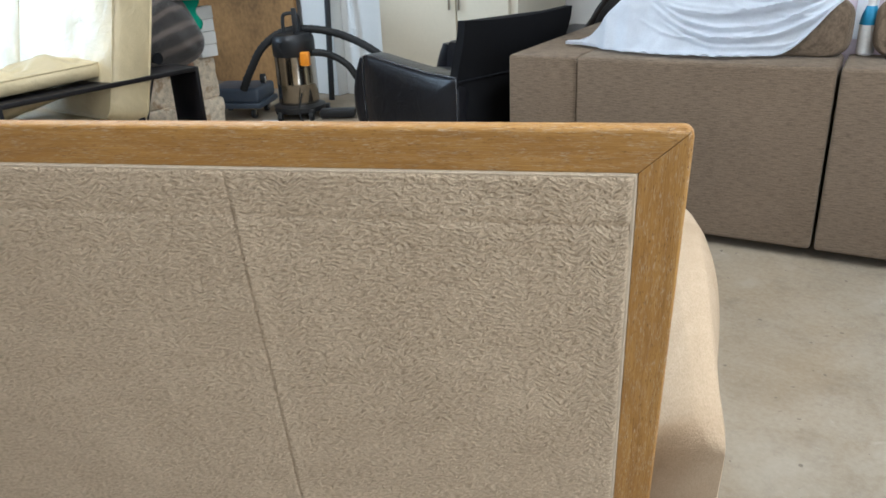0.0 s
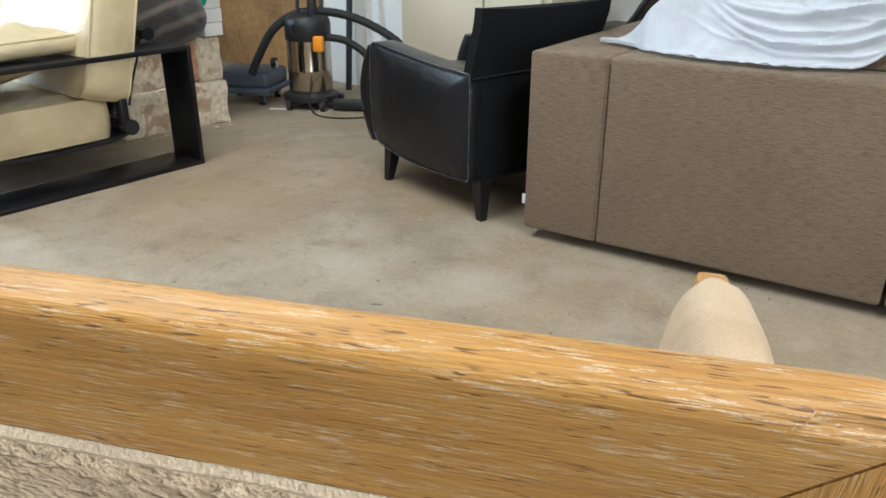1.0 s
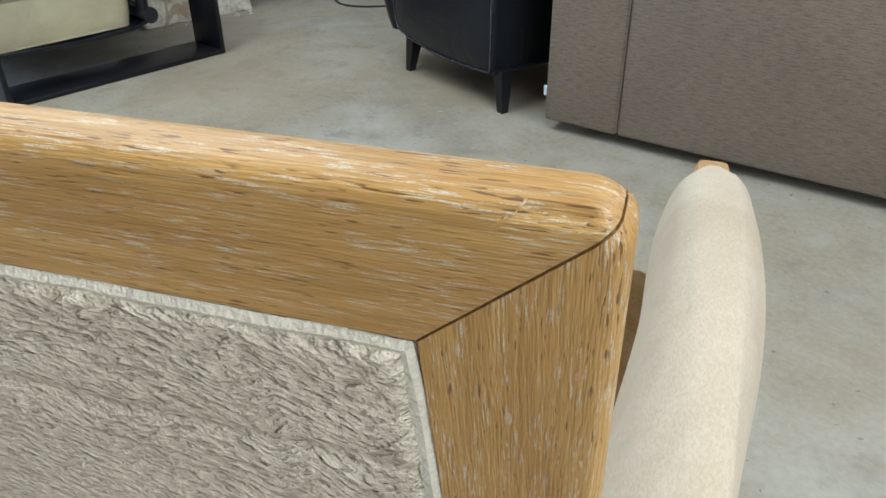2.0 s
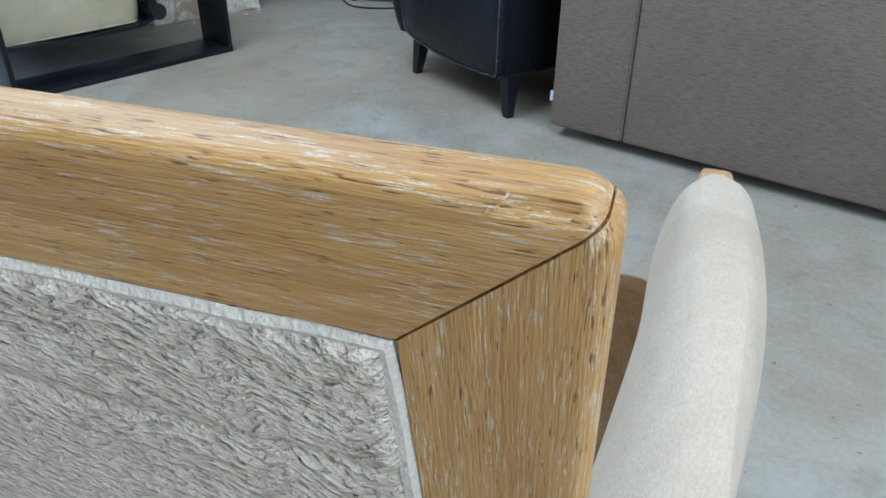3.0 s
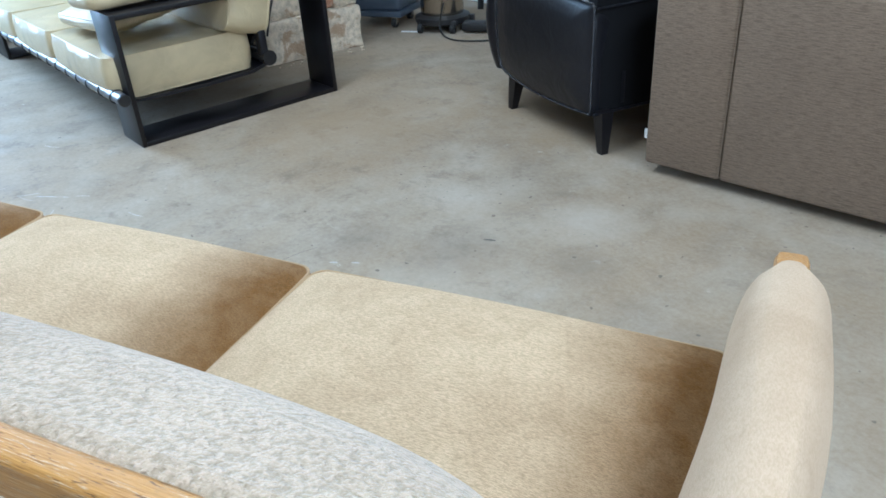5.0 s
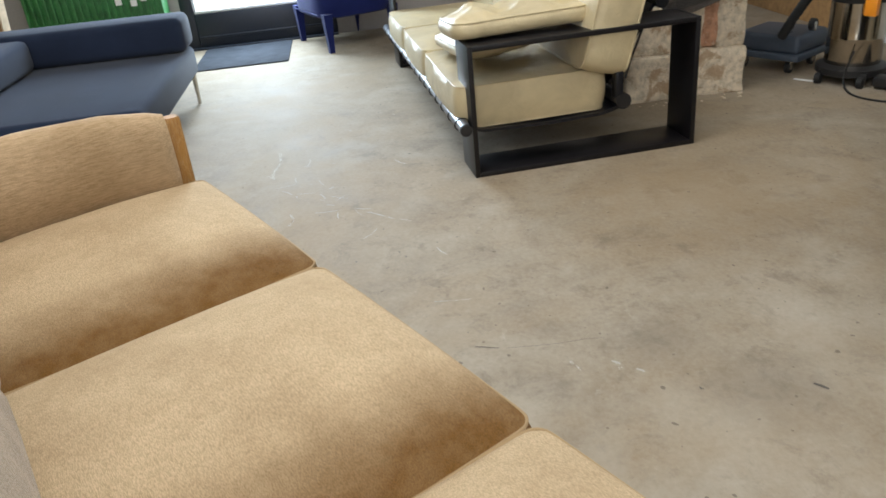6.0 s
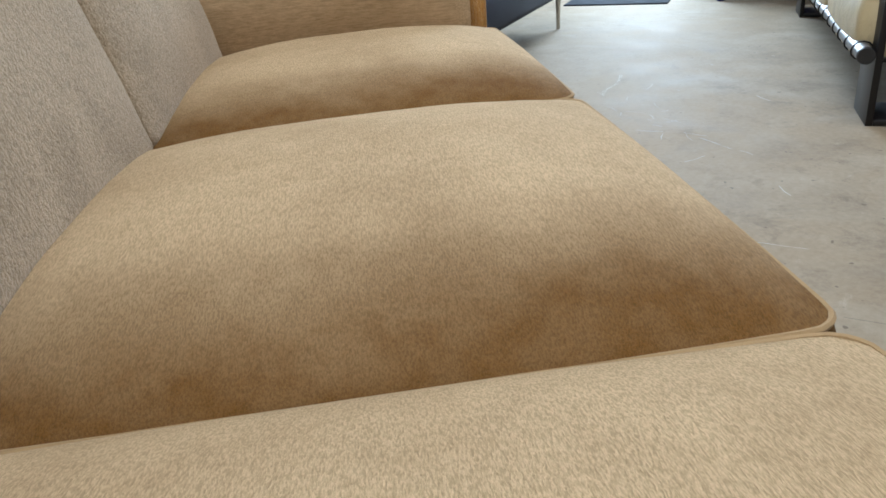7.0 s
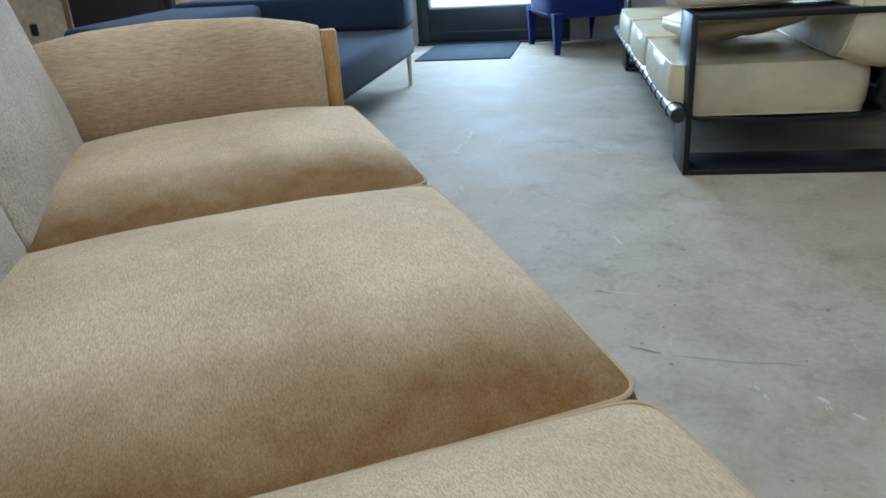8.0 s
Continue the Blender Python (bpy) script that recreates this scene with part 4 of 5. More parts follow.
# ---- the black leather armchair ----
def armchair():
    m = pose(-0.510, 2.160, 0, 0, 0, 142.5) @ Matrix.Scale(0.978, 4)  # x: towards its front; y: to its near side; it extends to -y
    c = thing("armchair", "black leather tub armchair with crackled arms and tapered legs", "armchair", m)
    W = 0.56
    outline = spline([(0.060, 0, 0.128), (0.20, 0, 0.120), (0.40, 0, 0.122), (0.585, 0, 0.150), (0.625, 0, 0.20), (0.640, 0, 0.30), (0.640, 0, 0.42), (0.625, 0, 0.505),
                      (0.59, 0, 0.520), (0.45, 0, 0.507), (0.25, 0, 0.490), (0.08, 0, 0.484), (0.056, 0, 0.468), (0.056, 0, 0.30), (0.056, 0, 0.14)], 3)

    def side(outer, inner):
        s = 1 if outer > inner else -1
        rings = []
        for y, k in ((inner, 0.975), (inner + 0.012 * s, 1.0), (outer - 0.012 * s, 1.0), (outer - 0.002 * s, 0.985), (outer + 0.006 * s, 0.90), (outer + 0.012 * s, 0.6), (outer + 0.014 * s, 0.2)):
            rings.append([Vector((0.345 + (p.x - 0.345) * k, y, 0.31 + (p.z - 0.31) * k)) for p in outline])
        arm = part("armrest", skin(rings), BLACK_LEATHER, c, "crackled black leather arm", None, 50)
        part("welt", tube([Vector((0.345 + (p.x - 0.345) * 0.99, outer - 0.001 * s, 0.31 + (p.z - 0.31) * 0.99)) for p in outline], 0.0036, 8, loop=True), WELT, arm, "stitched leather welt")
        # padded front roll before the arm
        rings = []
        for k in range(15):
            t = k / 14
            z = 0.145 + 0.355 * t
            r = 0.052 * (0.55 + 0.45 * math.sin(math.pi * min(1, max(0, t * 0.92 + 0.04))) ** 0.6)
            x = 0.655 + 0.036 * math.sin(math.pi * t)
            rings.append([Vector((x + r * 1.05 * math.cos(a), (inner + outer) / 2 + 0.05 * s * (r / 0.052) * math.sin(a), z)) for a in (2 * math.pi * q / 18 for q in range(18))])
        part("front_roll", skin(rings), BLACK_LEATHER, c, "padded leather front roll", None, 50)

    side(0.0, -0.095)
    side(-W, -W + 0.095)
    # back: leans to the rear and flares at the top
    rings = []
    for i in range(15):
        t = i / 14
        z = 0.125 + t * 0.56
        lean = 0.058 - 0.062 * smooth(0.55, 1.0, t)
        flare = 0.010 * smooth(0.6, 1.0, t)
        dip = -0.010 * smooth(0.85, 1.0, t)
        ring = []
        for k in range(13):
            q = k / 12
            ring.append(Vector((lean - 0.012 * math.sin(math.pi * q), -0.004 + flare - (W - 0.008 + 2 * flare) * q, z + dip * math.sin(math.pi * q))))
        for k in range(13):
            q = 1 - k / 12
            ring.append(Vector((lean + 0.055 - 0.020 * t, -0.004 + flare - (W - 0.008 + 2 * flare) * q, z + dip * math.sin(math.pi * q))))
        rings.append(ring)
    part("backrest", skin(rings), BLACK_CLOTH, c, "black backrest", None, 50)
    part("rear_welt", tube([(0.045, -0.004, 0.47), (0.036, -W / 2, 0.474), (0.042, -W + 0.004, 0.475)], 0.004, 6), BLACK_LEATHER, c, "stitched leather welt")
    part("bottom_welt", tube([(0.045, -0.004, 0.132), (0.040, -W / 2, 0.130), (0.045, -W + 0.004, 0.132)], 0.005, 6), BLACK_LEATHER, c, "stitched leather welt")
    bm, a, b = cushion(0.56, W - 0.20, 0.12, 0.03, corner=0.05)
    part("seat_cushion", bm, BLACK_LEATHER, c, "black leather seat cushion", pose(0.42, -W / 2, 0.40), 70)
    part("apron", box(0.05, 0.66, -W + 0.10, -0.10, 0.13, 0.275, 0.02), BLACK_LEATHER, c)
    for x, y, dx, dy in ((0.045, -0.045, -0.02, 0.012), (0.56, -0.045, 0.02, 0.01), (0.045, -W + 0.045, -0.02, -0.012), (0.56, -W + 0.045, 0.02, -0.01)):
        bm = skin([[Vector((x + dx * (1 - t) + s * r, y + dy * (1 - t) + q * r, 0.14 * t)) for s, q in ((-1, -1), (1, -1), (1, 1), (-1, 1))] for t, r in ((0, 0.013), (1, 0.024))])
        part("leg", bm, BLACK_WOOD, c, "tapered black wooden leg")


armchair()


# ---- the cream leather sofa on a black flat-bar frame ----
def cream_sofa():
    m = pose(-2.072, 1.768, 0, 0, 0, -24.4) @ Matrix.Scale(0.987, 4)
    s = thing("sofa", "cream leather sofa slung between black slab frames and tubes", "sofa", m)
    bw, dep, hgt, th = 0.190, 0.853, 0.473, 0.018
    for x1 in (0.0, -1.84):
        x0 = x1 - bw
        part("side_bar", box(x0, x1, 0, th, 0, hgt, 0.002), BLACK_WOOD, s)
        part("side_bar", box(x0, x1, dep - th, dep, 0, hgt, 0.002), BLACK_WOOD, s)
        part("side_bar", box(x0, x1, th, dep - th, 0.0, th, 0.002), BLACK_WOOD, s, "black slab floor bar")
        part("side_bar", box(x0, x1, th, dep - th, hgt - th, hgt, 0.002), BLACK_WOOD, s, "black slab armrest bar")
    front = part("front_tube", tube([(0.010, -0.026, 0.19), (-2.07, -0.026, 0.19)], 0.0215, 20), GREY_TUBE, s, "shiny grey front tube with black cord rings")
    part("end_cap", turned([(0.0222, -0.004), (0.0226, 0.006), (0.02, 0.010)], 20), BLACK_PLASTIC, front, "black end cap", pose(0.010, -0.026, 0.19, 0, 90, 0))
    for k in range(16):
        x = -0.07 - k * 0.125 + 0.006 * math.sin(k * 2.3)
        ring = [(x + 0.009 * math.sin(a), -0.023 + 0.0265 * math.cos(a), 0.1875 + 0.0255 * math.sin(a)) for a in (2 * math.pi * i / 12 for i in range(12))]
        part("cord_ring", tube(ring, 0.0026, 5, loop=True), RUBBER, front)
    part("rear_tube", tube([(-0.02, 0.575, 0.20), (-2.03, 0.575, 0.20)], 0.03, 14), BLACK_TUBE, s)
    part("back_tube", tube([(-0.20, 0.80, 0.502), (-2.00, 0.80, 0.502)], 0.026, 14), BLACK_TUBE, s)
    # leather sling from tube to tube and up the back
    sl = [(-0.01, 0.180), (0.05, 0.166), (0.3, 0.158), (0.5, 0.163), (0.565, 0.18), (0.61, 0.225), (0.68, 0.34), (0.78, 0.50)]
    for end, line in ((-0.045, sl[:5]), (-0.23, sl[4:])):
        rings = [[Vector((x, y, z)) for y, z in line] + [Vector((x, y + 0.006, z - 0.012)) for y, z in line[::-1]] for x in (end, -1.83)]
        part("sling", skin(rings), BLACK_LEATHER, s, "black saddle leather sling")
    strap = [Vector((-0.035, 0.585, 0.28)), Vector((-0.035, 0.610, 0.36)), Vector((-0.035, 0.655, 0.47))]
    part("bracket", box(-0.075, -0.030, 0.548, 0.580, 0.18, 0.31, 0.008), BLACK_LEATHER, s, "black leather cushion strap")
    part("strap", tube(strap, 0.0045, 6), BLACK_LEATHER, s)
    # cushions
    for k, (x0, x1) in enumerate(((-0.72, -0.068), (-1.30, -0.725), (-1.835, -1.305))):
        c = thing("seat_pad", "buttery cream leather seat cushion with crumpled edges", "cushion", m @ pose((x0 + x1) / 2, 0.248, 0.318), "cream sofa cushions")
        bm, a, b = cushion(x1 - x0 - 0.012, 0.56, 0.150, 0.012, corner=0.045, wrinkle=0.011, seed=k + 2, bulge=0.012)
        body = part("cover", bm, CREAM, c, "", None, 60)
        part("piping", tube(a, 0.0028, 6, loop=True), CREAM, body)
        part("piping", tube(b, 0.0028, 6, loop=True), CREAM, body)
    for k, (x0, x1) in enumerate(((-0.72, -0.020), (-1.30, -0.725), (-1.835, -1.305))):
        c = thing("back_pad", "tall cream leather back cushion", "cushion", m @ pose((x0 + x1) / 2, 0.486, 0.608, 76, 0, 0), "cream sofa cushions")
        bm, a, b = cushion(x1 - x0, 0.565, 0.165, 0.028, corner=0.05, wrinkle=0.008, seed=k + 9)
        body = part("cover", bm, CREAM, c, "", None, 60)
        part("piping", tube(a, 0.0045, 6, loop=True), CREAM, body)
        part("piping", tube(b, 0.0045, 6, loop=True), CREAM, body)
    c = thing("arm_pad", "flat cream leather arm cushion with crumpled piping", "cushion", m @ pose(-0.212, 0.228, 0.534, 1, -3, 2), "cream sofa cushions")
    bm, a, b = cushion(0.27, 0.50, 0.052, 0.034, corner=0.055, wrinkle=0.034, seed=21, under=0.03)
    body = part("cover", bm, CREAM, c, "", None, 75)
    part("piping", tube(a, 0.0045, 6, loop=True), CREAM, body)
    c = thing("arm_pad", "flat cream leather arm cushion on the far frame", "cushion", m @ pose(-1.94, 0.30, 0.53, 0, 0, 0), "cream sofa cushions")
    bm, a, b = cushion(0.26, 0.52, 0.05, 0.03, corner=0.08, wrinkle=0.012, seed=25, under=0.05)
    part("cover", bm, CREAM, c, "", None, 75)
    # loose scatter pillow against the back
    c = thing("scatter_pillow", "large cream leather pillow lying on the seat", "cushion", m @ pose(-0.46, 0.20, 0.425, 6, -3, 3), "cream sofa cushions")
    bm, a, b = cushion(0.46, 0.36, 0.04, 0.038, corner=0.05, wrinkle=0.012, seed=31, under=0.9)
    body = part("cover", bm, CREAM, c, "", None, 75)
    part("piping", tube(a, 0.004, 6, loop=True), CREAM, body)


cream_sofa()


# ---- the navy lounge ----
def navy_sofa():
    s = thing("daybed", "low navy wool lounge with block arms and steel legs", "sofa", BUILDING)
    x0, x1, y0, y1 = -4.367, -3.132, -1.745, -0.54
    part("seat", box(x0, x1, y0, y1, 0.155, 0.30, 0.028, 3), NAVY, s)
    part("armrest", box(x0 + 0.222, -3.272, y0, -1.245, 0.302, 0.452, 0.035, 3), NAVY, s, "navy block armrest")
    part("backrest", box(x0 - 0.02, x0 + 0.22, y0, y1 + 0.005, 0.302, 0.470, 0.035, 3), NAVY, s, "navy block backrest")
    for x, y in ((x0 + 0.035, y1 - 0.03), (x1 - 0.05, y1 - 0.03), (x0 + 0.035, y0 + 0.04), (x1 - 0.05, y0 + 0.04)):
        part("leg", skin([[Vector((x + r * math.cos(a), y + r * math.sin(a), z)) for a in (2 * math.pi * k / 10 for k in range(10))] for z, r in ((0, 0.009), (0.16, 0.013))]), CHROME, s, "thin steel leg")


navy_sofa()


# ---- the blue armchair by the door ----
def blue_chair():
    m = BUILDING @ pose(-5.20, 0.136, 0, 0, 0, 20.6)
    c = thing("tub_chair", "deep blue velvet tub chair with tapered legs", "armchair", m)
    rings = []
    for z, k in ((0.205, 0.90), (0.215, 0.96), (0.26, 0.985), (0.45, 1.0), (0.62, 1.02), (0.70, 1.0), (0.72, 0.95)):
        ring = []
        for i in range(36):
            a = 2 * math.pi * i / 36
            cx, cy = math.cos(a), math.sin(a)
            q = (abs(cx) ** 4 + abs(cy) ** 4) ** (-1 / 4)
            ring.append(Vector((-0.275 + 0.315 * k * cx * q, 0.225 + 0.27 * k * cy * q, z)))
        rings.append(ring)
    part("shell", skin(rings), BLUE, c, "blue velvet shell", None, 50)
    part("seam", tube([(-0.275 + 0.316 * u, 0.225 - 0.2705, 0.235) for u in (-0.75, -0.3, 0.3, 0.75)], 0.004, 6), BLUE, c)
    for x, y in ((0.0, 0.0), (0.0, 0.45), (-0.555, 0.0), (-0.555, 0.42)):
        part("leg", skin([[Vector((x + s * r, y + q * r, z)) for s, q in ((-1, -1), (1, -1), (1, 1), (-1, 1))] for z, r in ((0, 0.016), (0.12, 0.022), (0.24, 0.030))]), BLUE, c, "tapered blue leg")


blue_chair()
bm = box(-5.767, -5.11, -0.73, -0.138, 0.0, 0.009, 0.003)
solid("doormat", bm, MAT, "flat dark grey doormat lying before the glazed door", "mat", BUILDING)


# ---- by the far wall ----
def rough_stone(x0, x1, y0, y1, z0, z1, seed):
    """A weathered block with uneven faces and worn corners."""
    bm = box(x0, x1, y0, y1, z0, z1, 0.014, 2)
    bmesh.ops.subdivide_edges(bm, edges=[e for e in bm.edges if e.calc_length() > 0.03], cuts=4, use_grid_fill=True)
    for v in bm.verts:
        p = v.co * 14 + Vector((seed, seed * 2.3, 0))
        v.co += 0.010 * Vector((noise.noise(p), noise.noise(p + Vector((9, 0, 0))), noise.noise(p + Vector((0, 9, 0)))))
    return bm


def rubble(name, colour, other, amount):
    """Rough plaster with bare patches, pits and crumbs."""
    m, nt, b = nodes_of(name)
    v = coords(nt)
    n1 = noise_of(nt, v, 9, 5, 0.65, 0.6)
    n2 = noise_of(nt, v, 120, 3, 0.6)
    n3 = noise_of(nt, v, 34, 4, 0.6)
    c = ramp(nt, n3, [(0.30, tuple(0.66 * q for q in colour)), (0.52, colour), (0.72, tuple(min(0.9, 1.2 * q) for q in colour))])
    c = blend(nt, ramp(nt, n1, [(amount - 0.03, (0, 0, 0)), (amount + 0.05, (0.85, 0.85, 0.85))]), c, other)
    c = blend(nt, ramp(nt, n2, [(0.62, (0, 0, 0)), (0.72, (0.6, 0.6, 0.6))]), c, (0.16, 0.12, 0.09))
    c = blend(nt, ramp(nt, n2, [(0.28, (0.6, 0.6, 0.6)), (0.38, (0, 0, 0))]), c, (0.80, 0.74, 0.64))
    nt.links.new(c, b.inputs["Base Color"])
    b.inputs["Roughness"].default_value = 0.95
    b.inputs["Specular IOR Level"].default_value = 0.15
    p = bump(nt, b, n3, 0.8, 0.010)
    bump(nt, b, n2, 0.9, 0.004, p)
    return m


BLOCK = rubble("rough_block", (0.66, 0.56, 0.42), (0.37, 0.25, 0.15), 0.58)
BRICK = rubble("red_brick", (0.50, 0.27, 0.165), (0.55, 0.42, 0.31), 0.62)


def block_pillar():
    p = thing("pillar", "broken stub of a plastered block and brick pier", "pillar", pose(-2.012, 3.226, 0, 0, 0, -29.0))
    pieces = [(-0.45, 0.038, -0.54, -0.262, -0.004, 0.198), (-0.45, 0.034, -0.268, 0.0, -0.004, 0.202),
              (-0.45, 0.012, -0.53, -0.19, 0.194, 0.398), (-0.45, 0.004, -0.130, 0.0, 0.198, 0.405), (-0.45, -0.02, -0.196, -0.126, 0.196, 0.386)]
    for k, q in enumerate(pieces):
        part("block", rough_stone(*q, k * 3.7), BLOCK, p)
    part("brick", rough_stone(-0.12, 0.010, -0.194, -0.128, 0.204, 0.396, 31), BRICK, p, "exposed red brick on end")
    random.seed(5)
    for k in range(16):
        x, y, r = random.uniform(0.045, 0.11), random.uniform(-0.5, 0.0), random.uniform(0.002, 0.005)
        part("crumb", box(x, x + 2 * r, y, y + 2.4 * r, 0.0, 1.4 * r, 0.3 * r), BLOCK, p)


block_pillar()


def vacuum_cleaner():
    m = pose(-1.732, 3.619, 0, 0, 0, 8.7)
    v = thing("vacuum_cleaner", "steel drum workshop vacuum with black head and orange latch", "vacuum", m)
    part("base", turned([(0.13, 0.035), (0.145, 0.045), (0.145, 0.07), (0.11, 0.085)]), BLACK_PLASTIC, v)
    part("drum", turned([(0.110, 0.07), (0.113, 0.075), (0.113, 0.19), (0.1145, 0.195), (0.113, 0.20), (0.113, 0.352)], 32), STEEL, v, "polished steel drum")
    part("head", turned([(0.114, 0.345), (0.117, 0.350), (0.118, 0.42), (0.114, 0.445), (0.100, 0.462), (0.03, 0.470)], 28), BLACK_PLASTIC, v, "black motor head")
    part("handle", tube(spline([(-0.045, 0, 0.45), (-0.045, 0, 0.53), (-0.03, 0, 0.565), (0.03, 0, 0.565), (0.045, 0, 0.53), (0.045, 0, 0.45)], 4), 0.010, 8), BLACK_PLASTIC, v)
    part("wand_clip", box(0.02, 0.045, -0.06, -0.03, 0.40, 0.60, 0.005), BLACK_PLASTIC, v)
    part("latch", box(0.058, 0.108, -0.128, -0.088, 0.30, 0.375, 0.007), ORANGE, v, "orange latch")
    part("motor_port", turned([(0.030, -0.01), (0.030, 0.0), (0.02, 0.0), (0.02, -0.008)], 16), RUBBER, v, "", pose(-0.03, -0.113, 0.40, 90, 0, 0))
    for k in range(5):
        a = 2 * math.pi * k / 5 + 0.3
        part("caster", tube([(0.15 * math.cos(a) - 0.01, 0.15 * math.sin(a), 0.024), (0.15 * math.cos(a) + 0.012, 0.15 * math.sin(a), 0.024)], 0.024, 14), RUBBER, v, "black caster wheel")
        part("caster_arm", box(0.13 * math.cos(a) - 0.012, 0.15 * math.cos(a) + 0.02, 0.13 * math.sin(a) - 0.015, 0.13 * math.sin(a) + 0.02, 0.03, 0.062, 0.004), BLACK_PLASTIC, v)

    part("floor_nozzle", box(0.13, 0.33, -0.12, -0.04, 0.008, 0.055, 0.014), BLACK_PLASTIC, v, "flat black floor nozzle")

    def hose(points, r, label):
        path = spline(points, 10)
        part("hose", tube(path, r, 10, [1.0 + (0.06 if i % 2 else -0.04) for i in range(len(path))]), RUBBER, v, label)

    hose([(-0.30, -0.05, 0.17), (-0.24, -0.06, 0.28), (-0.16, -0.05, 0.40), (-0.05, 0.02, 0.47), (0.12, 0.04, 0.475), (0.30, 0.02, 0.43), (0.48, -0.05, 0.34), (0.62, -0.1, 0.2)], 0.021, "ribbed black suction hose")
    hose([(0.10, -0.02, 0.36), (0.20, -0.03, 0.345), (0.30, -0.05, 0.29), (0.36, -0.05, 0.2)], 0.019, "ribbed black suction hose")
    part("cord", tube(spline([(0.05, -0.14, 0.16), (0.03, -0.16, 0.05), (0.08, -0.22, 0.006), (0.20, -0.28, 0.006), (0.38, -0.24, 0.006)], 8), 0.0045, 6), RUBBER, v, "black power cord")


vacuum_cleaner()


def tool_trolley():
    m = pose(-2.10, 3.664, 0, 0, 0, 2.9)
    t = thing("trolley", "slate plastic wheeled trolley lid with steel casters", "trolley", m)
    part("tray", box(-0.16, 0.15, -0.13, 0.14, 0.09, 0.175, 0.02, 3), GREY_PLASTIC, t)
    part("lip", box(-0.17, 0.16, -0.14, 0.15, 0.06, 0.092, 0.008), GREY_PLASTIC, t)
    for x, y, up in ((-0.13, -0.10, 0), (0.10, -0.10, 0), (-0.13, 0.10, 0), (0.10, 0.10, 0), (0.06, -0.06, 1), (0.13, 0.02, 1)):
        z = 0.026 if not up else 0.205
        w = part("caster", tube([(x - 0.011, y, z), (x + 0.011, y, z)], 0.026, 14), RUBBER, t, "black caster wheel")
        part("hub", tube([(x - 0.013, y, z), (x + 0.013, y, z)], 0.012, 10), CHROME, w, "bright steel hub")
        zz = (0.03, 0.064) if not up else (0.174, 0.205)
        part("fork", box(x - 0.016, x + 0.016, y - 0.008, y + 0.008, zz[0], zz[1], 0.003), CHROME, t)


tool_trolley()

slab("leaning_board", -5.35, -3.871, 2.91, 2.935, 0.0, 1.75, CARDBOARD, "large stained brown board leaning on the wall", "board", "", 0.004)
slab("door_trim", -3.841, -3.563, 2.94, 3.03, 0.0, 2.1, WHITE_PAINT, "white painted door jamb and folded sheet", "trim", "structure", 0.01)
solid("broom_pole", tube([(-3.522, 2.84, 0.0), (-3.547, 2.97, 1.6)], 0.018, 10), BLACK_PLASTIC, "black pole leaning against the white wall", "pole", BUILDING)


def cabinet():
    c = thing("wardrobe", "tall cream painted cupboard with two doors and bar handles", "cupboard", BUILDING)
    part("body", box(-2.823, -1.956, 2.602, 3.02, 0.0, 2.0, 0.004), CREAM_PAINT, c)
    for a, b in ((-2.785, -2.303), (-2.293, -1.995)):
        part("door", box(a, b, 2.582, 2.60, 0.08, 1.95, 0.003), CREAM_PAINT, c)
    part("handle", tube([(-2.328, 2.567, 0.60), (-2.328, 2.567, 0.78)], 0.006, 8), CHROME, c, "bar handle")
    part("handle", tube([(-2.268, 2.567, 0.60), (-2.268, 2.567, 0.78)], 0.006, 8), CHROME, c, "bar handle")


cabinet()


# ---- clutter on and behind the pier ----
def fur_material():
    m, nt, b = nodes_of("striped_fur")
    v = coords(nt)
    w = nt.nodes.new("ShaderNodeTexWave")
    w.bands_direction = "Y"
    w.inputs["Scale"].default_value = 4.2
    w.inputs["Distortion"].default_value = 3.0
    w.inputs["Detail"].default_value = 3
    nt.links.new(v, w.inputs["Vector"])
    c = ramp(nt, w.outputs["Fac"], [(0.2, (0.006, 0.005, 0.0045)), (0.6, (0.022, 0.016, 0.013)), (0.95, (0.11, 0.085, 0.068))])
    hair = noise_of(nt, coords(nt, (1, 0.25, 1)), 380, 3)
    c = blend(nt, 0.3, c, ramp(nt, hair, [(0.35, (0.006, 0.005, 0.004)), (0.65, (0.10, 0.075, 0.055))]))
    nt.links.new(c, b.inputs["Base Color"])
    b.inputs["Roughness"].default_value = 0.8
    b.inputs["Sheen Weight"].default_value = 0.3
    bump(nt, b, hair, 0.8, 0.006)
    return m


FUR = fur_material()


